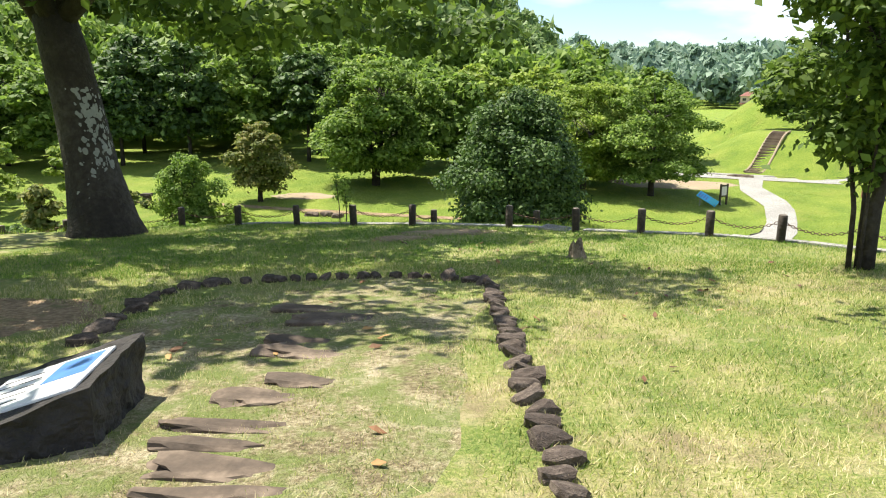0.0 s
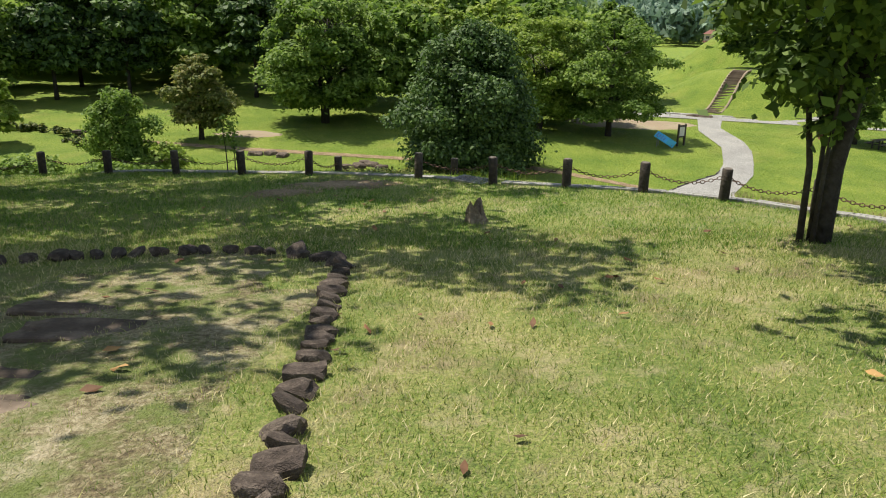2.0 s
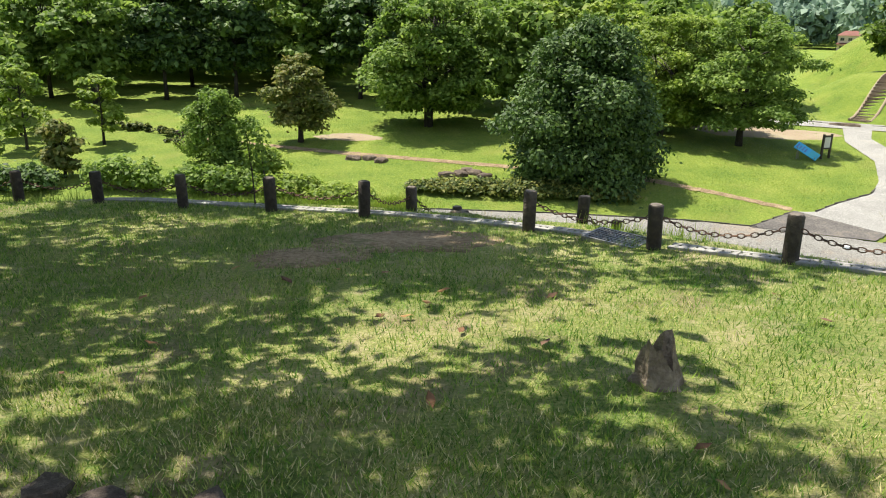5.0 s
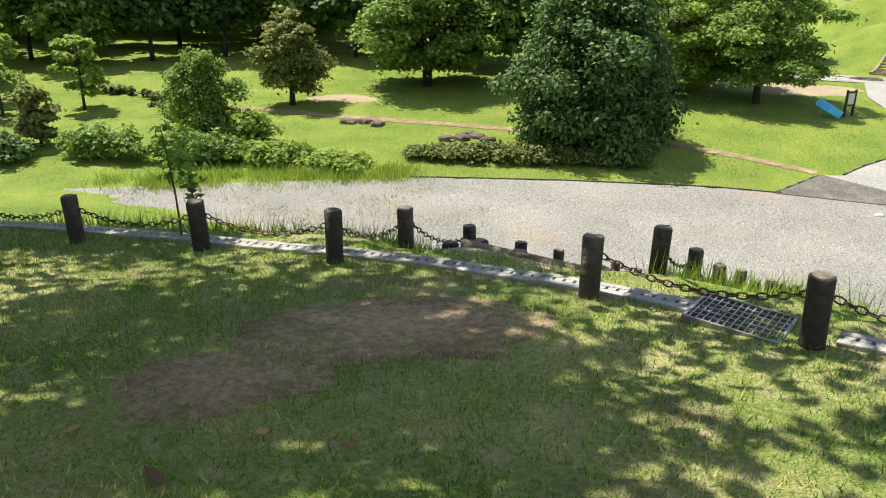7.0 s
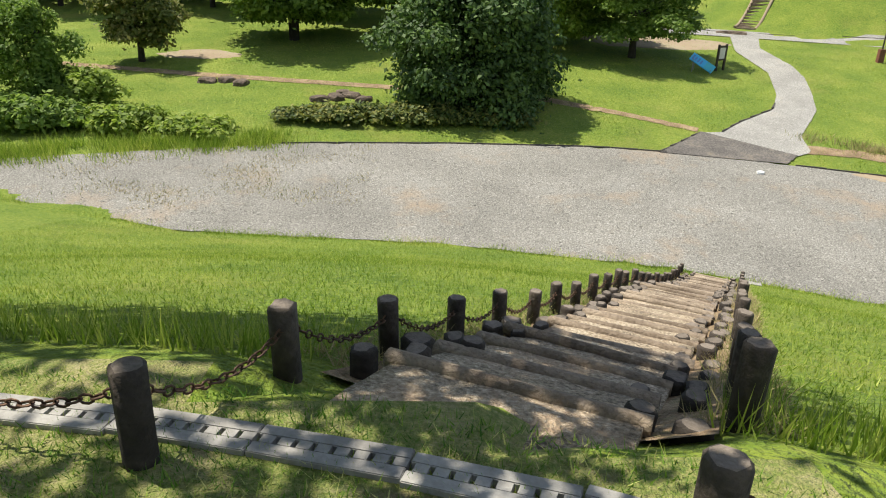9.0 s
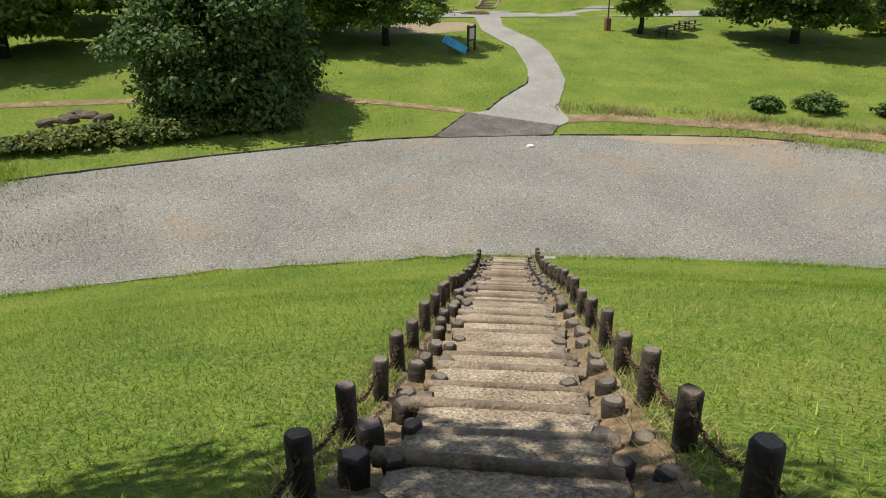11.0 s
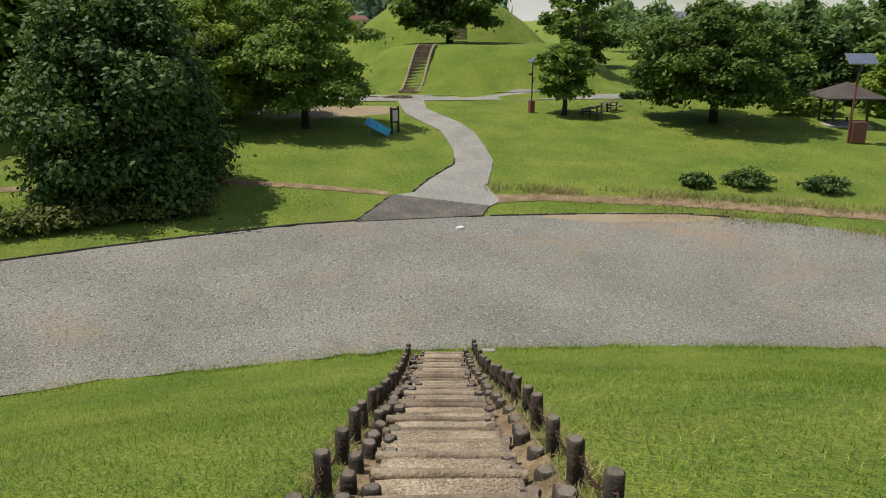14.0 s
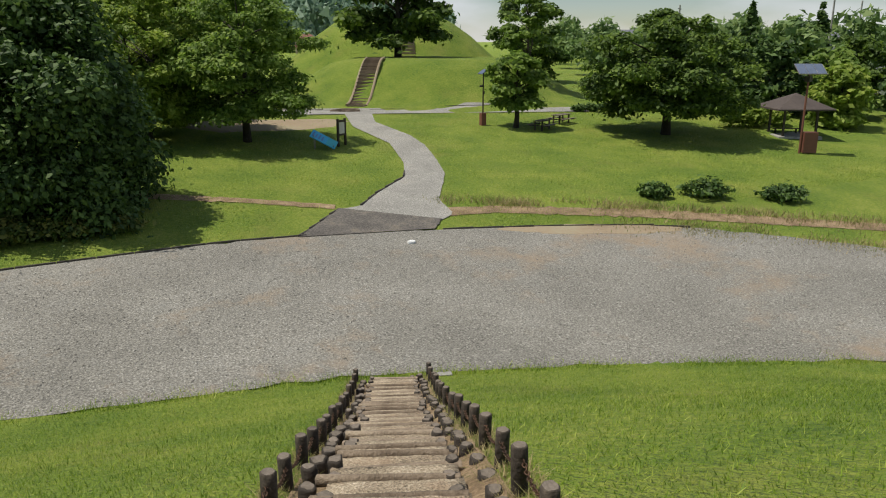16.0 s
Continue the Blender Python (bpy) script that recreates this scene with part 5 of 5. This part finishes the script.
# ---- grass ----
def blades(name, n, pick, height, width, material, seed, label, lean=0.5):
    rnd = np.random.default_rng(seed)
    pts = [p for p in (pick(rnd) for _ in range(n)) if p]
    m = len(pts)
    base = np.array([(x, y, ground_z(x, y) - 0.004) for x, y in pts])
    a = rnd.uniform(0, 2 * np.pi, m)
    h = height * rnd.uniform(0.45, 1.35, (m, 1))
    side = np.stack([np.cos(a), np.sin(a), np.zeros(m)], 1) * (width * rnd.uniform(0.6, 1.3, (m, 1)))
    tip = np.stack([rnd.normal(size=m), rnd.normal(size=m), np.zeros(m)], 1) * h * lean + np.array([0, 0, 1]) * h
    ob = quads_np(name, np.stack([base - side, base + side, base + tip], 1), 3, material)
    return tagged(ob, label, "grass", kind="stuff")


def bare(x, y):
    if ((x + 0.55) / 0.8) ** 2 + ((y - 9.55) / 0.42) ** 2 < 0.75 + 0.7 * noise.noise(Vector((x * 5, y * 5, 6))) or ((x + 1.2) / 0.4) ** 2 + ((y - 8.75) / 0.24) ** 2 < 0.7 + 0.8 * noise.noise(Vector((x * 5, y * 5, 8))):
        return True
    if ((x + 4.6) / 1.3) ** 2 + ((y - 2.7) / 0.95) ** 2 < 1:
        return True
    return False


def lawn_near(x0, x1, y0, y1):
    def f(rnd):
        x, y = rnd.uniform(x0, x1), rnd.uniform(y0, y1)
        d = (Vector((x, y)) - RIM).length
        if d > RIM_R - 0.15 or bare(x, y):
            return None
        if -2.9 < x < 0.5 and y < 4.6 and noise.noise(Vector((x * 2.3, y * 2.3, 9))) < rnd.uniform(-0.45, 0.35):
            return None
        if noise.noise(Vector((x * 1.6, y * 1.6, 4))) + 0.5 * noise.noise(Vector((x * 6, y * 6, 1))) < rnd.uniform(-1.0, 0.15):
            return None
        return x, y
    return f


def slope_near(rnd):
    x, y = rnd.uniform(-14, 25), 5 + 30 * rnd.random() ** 1.3
    d = (Vector((x, y)) - RIM).length
    s, w = (Vector((x, y)) - S0).dot(SU), (Vector((x, y)) - S0).dot(SV)
    if d < RIM_R + 0.25 or (s > -0.6 and abs(w) < 1.1) or y > lerp_curve(FOOT, x):
        return None
    return x, y


def rim_tall(rnd):
    a = math.radians(rnd.uniform(20, 150))
    r = RIM_R + abs(rnd.normal()) * 0.5 + 0.3
    x, y = RIM.x + r * math.cos(a), RIM.y + r * math.sin(a)
    s, w = (Vector((x, y)) - S0).dot(SU), (Vector((x, y)) - S0).dot(SV)
    return None if (s > -1 and abs(w) < 1.0) or x > 2.5 else (x, y)


blades("lawn_grass", 240000, lawn_near(-5, 6.5, -1.5, 6), 0.036, 0.0032, M_BLADE, 1, "short mown lawn grass, partly dry")
blades("lawn_grass", 200000, lawn_near(-7, 6.5, 5, 12), 0.042, 0.0036, M_BLADE_GREEN, 2, "short mown lawn grass in tree shade")
blades("slope_grass", 330000, slope_near, 0.065, 0.006, M_TALL, 3, "longer bright green grass on the slope")


def valley_tufts(rnd):
    x, y = rnd.uniform(-26, 56), 43 + 32 * rnd.random() ** 1.4
    if y < lerp_curve(FAR, x) + 0.3 or noise.noise(Vector((x * 0.35, y * 0.35, 3))) < rnd.uniform(-0.7, 0.7):
        return None
    i = np.interp(y, [p[1] for p in PATH_L], [p[0] for p in PATH_L]), np.interp(y, [p[1] for p in PATH_R], [p[0] for p in PATH_R])
    return None if (i[0] - 0.3 < x < i[1] + 0.3 or (11 < x < 19 and y < 49.2)) else (x, y)


def stair_weeds(rnd):
    x, y = on_stairs(rnd.uniform(0.2, 23), rnd.choice([-1, 1]) * rnd.uniform(0.78, 1.25) + 0.1)
    return x, y


blades("valley_tufts", 110000, valley_tufts, 0.11, 0.016, M_TALL, 13, "uneven tufts in the valley lawn", 0.7)
blades("stair_weeds", 26000, stair_weeds, 0.09, 0.005, M_STRAW, 14, "dry straw grass between the stair logs", 0.8)
blades("rim_grass", 9000, rim_tall, 0.2, 0.006, M_TALL, 4, "tall unmown grass along the rim", 0.25)


def track_weeds(line, spread):
    def f(rnd):
        i = rnd.integers(len(line) - 1)
        p = Vector(line[i]).lerp(Vector(line[i + 1]), rnd.random())
        x, y = p.x + rnd.normal() * spread, p.y + rnd.normal() * spread
        return (x, y) if noise.noise(Vector((x * 0.5, y * 0.5, 2))) > rnd.uniform(-0.5, 0.4) else None
    return f


def gravel_weeds(rnd):
    x, y = rnd.uniform(-24, -3), rnd.uniform(37, 46)
    if y > lerp_curve(FAR, x) or y < lerp_curve(FOOT, x):
        return None
    return (x, y) if noise.noise(Vector((x * 0.3, y * 0.5, 7))) > rnd.uniform(-0.1, 0.5) else None


blades("track_weeds", 9000, track_weeds([(20.0, 48.2), (29.0, 43.7), (38.3, 37.1), (50, 28)], 0.5), 0.28, 0.02, M_STRAW, 5, "dry straw-coloured weeds along the earth track", 0.5)
blades("track_weeds", 6000, track_weeds([(26, 41.6), (31, 38.6), (36, 33.5), (42, 27)], 0.9), 0.2, 0.02, M_STRAW, 6, "dry weeds creeping over the gravel edge", 0.5)
blades("gravel_weeds", 16000, gravel_weeds, 0.16, 0.02, M_STRAW, 7, "thin weeds growing through the gravel", 0.6)
blades("edge_grass", 14000, track_weeds([(x, lerp_curve(FOOT, x) - 0.1) for x in (-20, -10, 0, 8, 16, 24, 32)], 0.25), 0.16, 0.012, M_TALL, 8, "ragged grass along the gravel edge", 0.5)
blades("edge_grass", 14000, track_weeds([(x, lerp_curve(FAR, x) + 0.5) for x in (-24, -16, -8)], 0.7), 0.5, 0.02, M_TALL, 9, "tall green weeds along the road edge", 0.35)

# loose stones on the road
rnd = np.random.default_rng(77)
px = np.stack([rnd.uniform(-22, 32, 40000), rnd.uniform(26, 47, 40000)], 1)
px = np.array([p for p in px if lerp_curve(FOOT, p[0]) + 0.2 < p[1] < lerp_curve(FAR, p[0]) - 0.2])
c = np.array([(p[0], p[1], ground_z(*p) + 0.045) for p in px])
k = len(c)
s = 0.018 + 0.045 * rnd.random((k, 1)) ** 3
a = rnd.uniform(0, 6.28, k)
ring = [c + np.stack([np.cos(a + q), np.sin(a + q), np.zeros(k)], 1) * s * rnd.uniform(0.7, 1.3, (k, 1)) for q in (0, 2.1, 4.2)]
top = c + np.stack([rnd.normal(size=k) * 0.2, rnd.normal(size=k) * 0.2, np.ones(k)], 1) * s * 0.5
tri = np.stack([np.stack([ring[i], ring[(i + 1) % 3], top], 1) for i in range(3)], 1)
M_PEBBLE = mat("pebble", [(0.13, 0.125, 0.112), (0.25, 0.24, 0.215), (0.42, 0.41, 0.375)], scale=3, rough=0.9, bump=0, island=0.4)
tagged(quads_np("loose_gravel", tri, 3, M_PEBBLE), "loose grey stones scattered over the road", "gravel", kind="stuff")

# fallen leaves
rnd_f = random.Random(12)
bm = bmesh.new()
vs = [bm.verts.new(c) for c in ((-0.045, 0, 0.004), (-0.015, -0.02, 0.012), (0.02, -0.018, 0.01), (0.05, 0, 0.016), (0.02, 0.018, 0.006), (-0.015, 0.02, 0.016))]
bm.faces.new(vs)
lf = part("fallen_leaf", bm, L_FALLEN)
LF_ME = lf.data
bpy.data.objects.remove(lf)
for k in range(70):
    x, y = rnd_f.uniform(-2, 5.5), rnd_f.uniform(-0.6, 9)
    ob = new("fallen_leaf", LF_ME)
    ob.matrix_world = pose(x, y, ground_z(x, y) + 0.02, rnd_f.uniform(-25, 25), rnd_f.uniform(-25, 25), rnd_f.uniform(0, 360)) @ Matrix.Scale(rnd_f.uniform(0.6, 1.3), 4)
    tagged(ob, "dry brown fallen leaf on the lawn", "leaf", "fallen leaves")
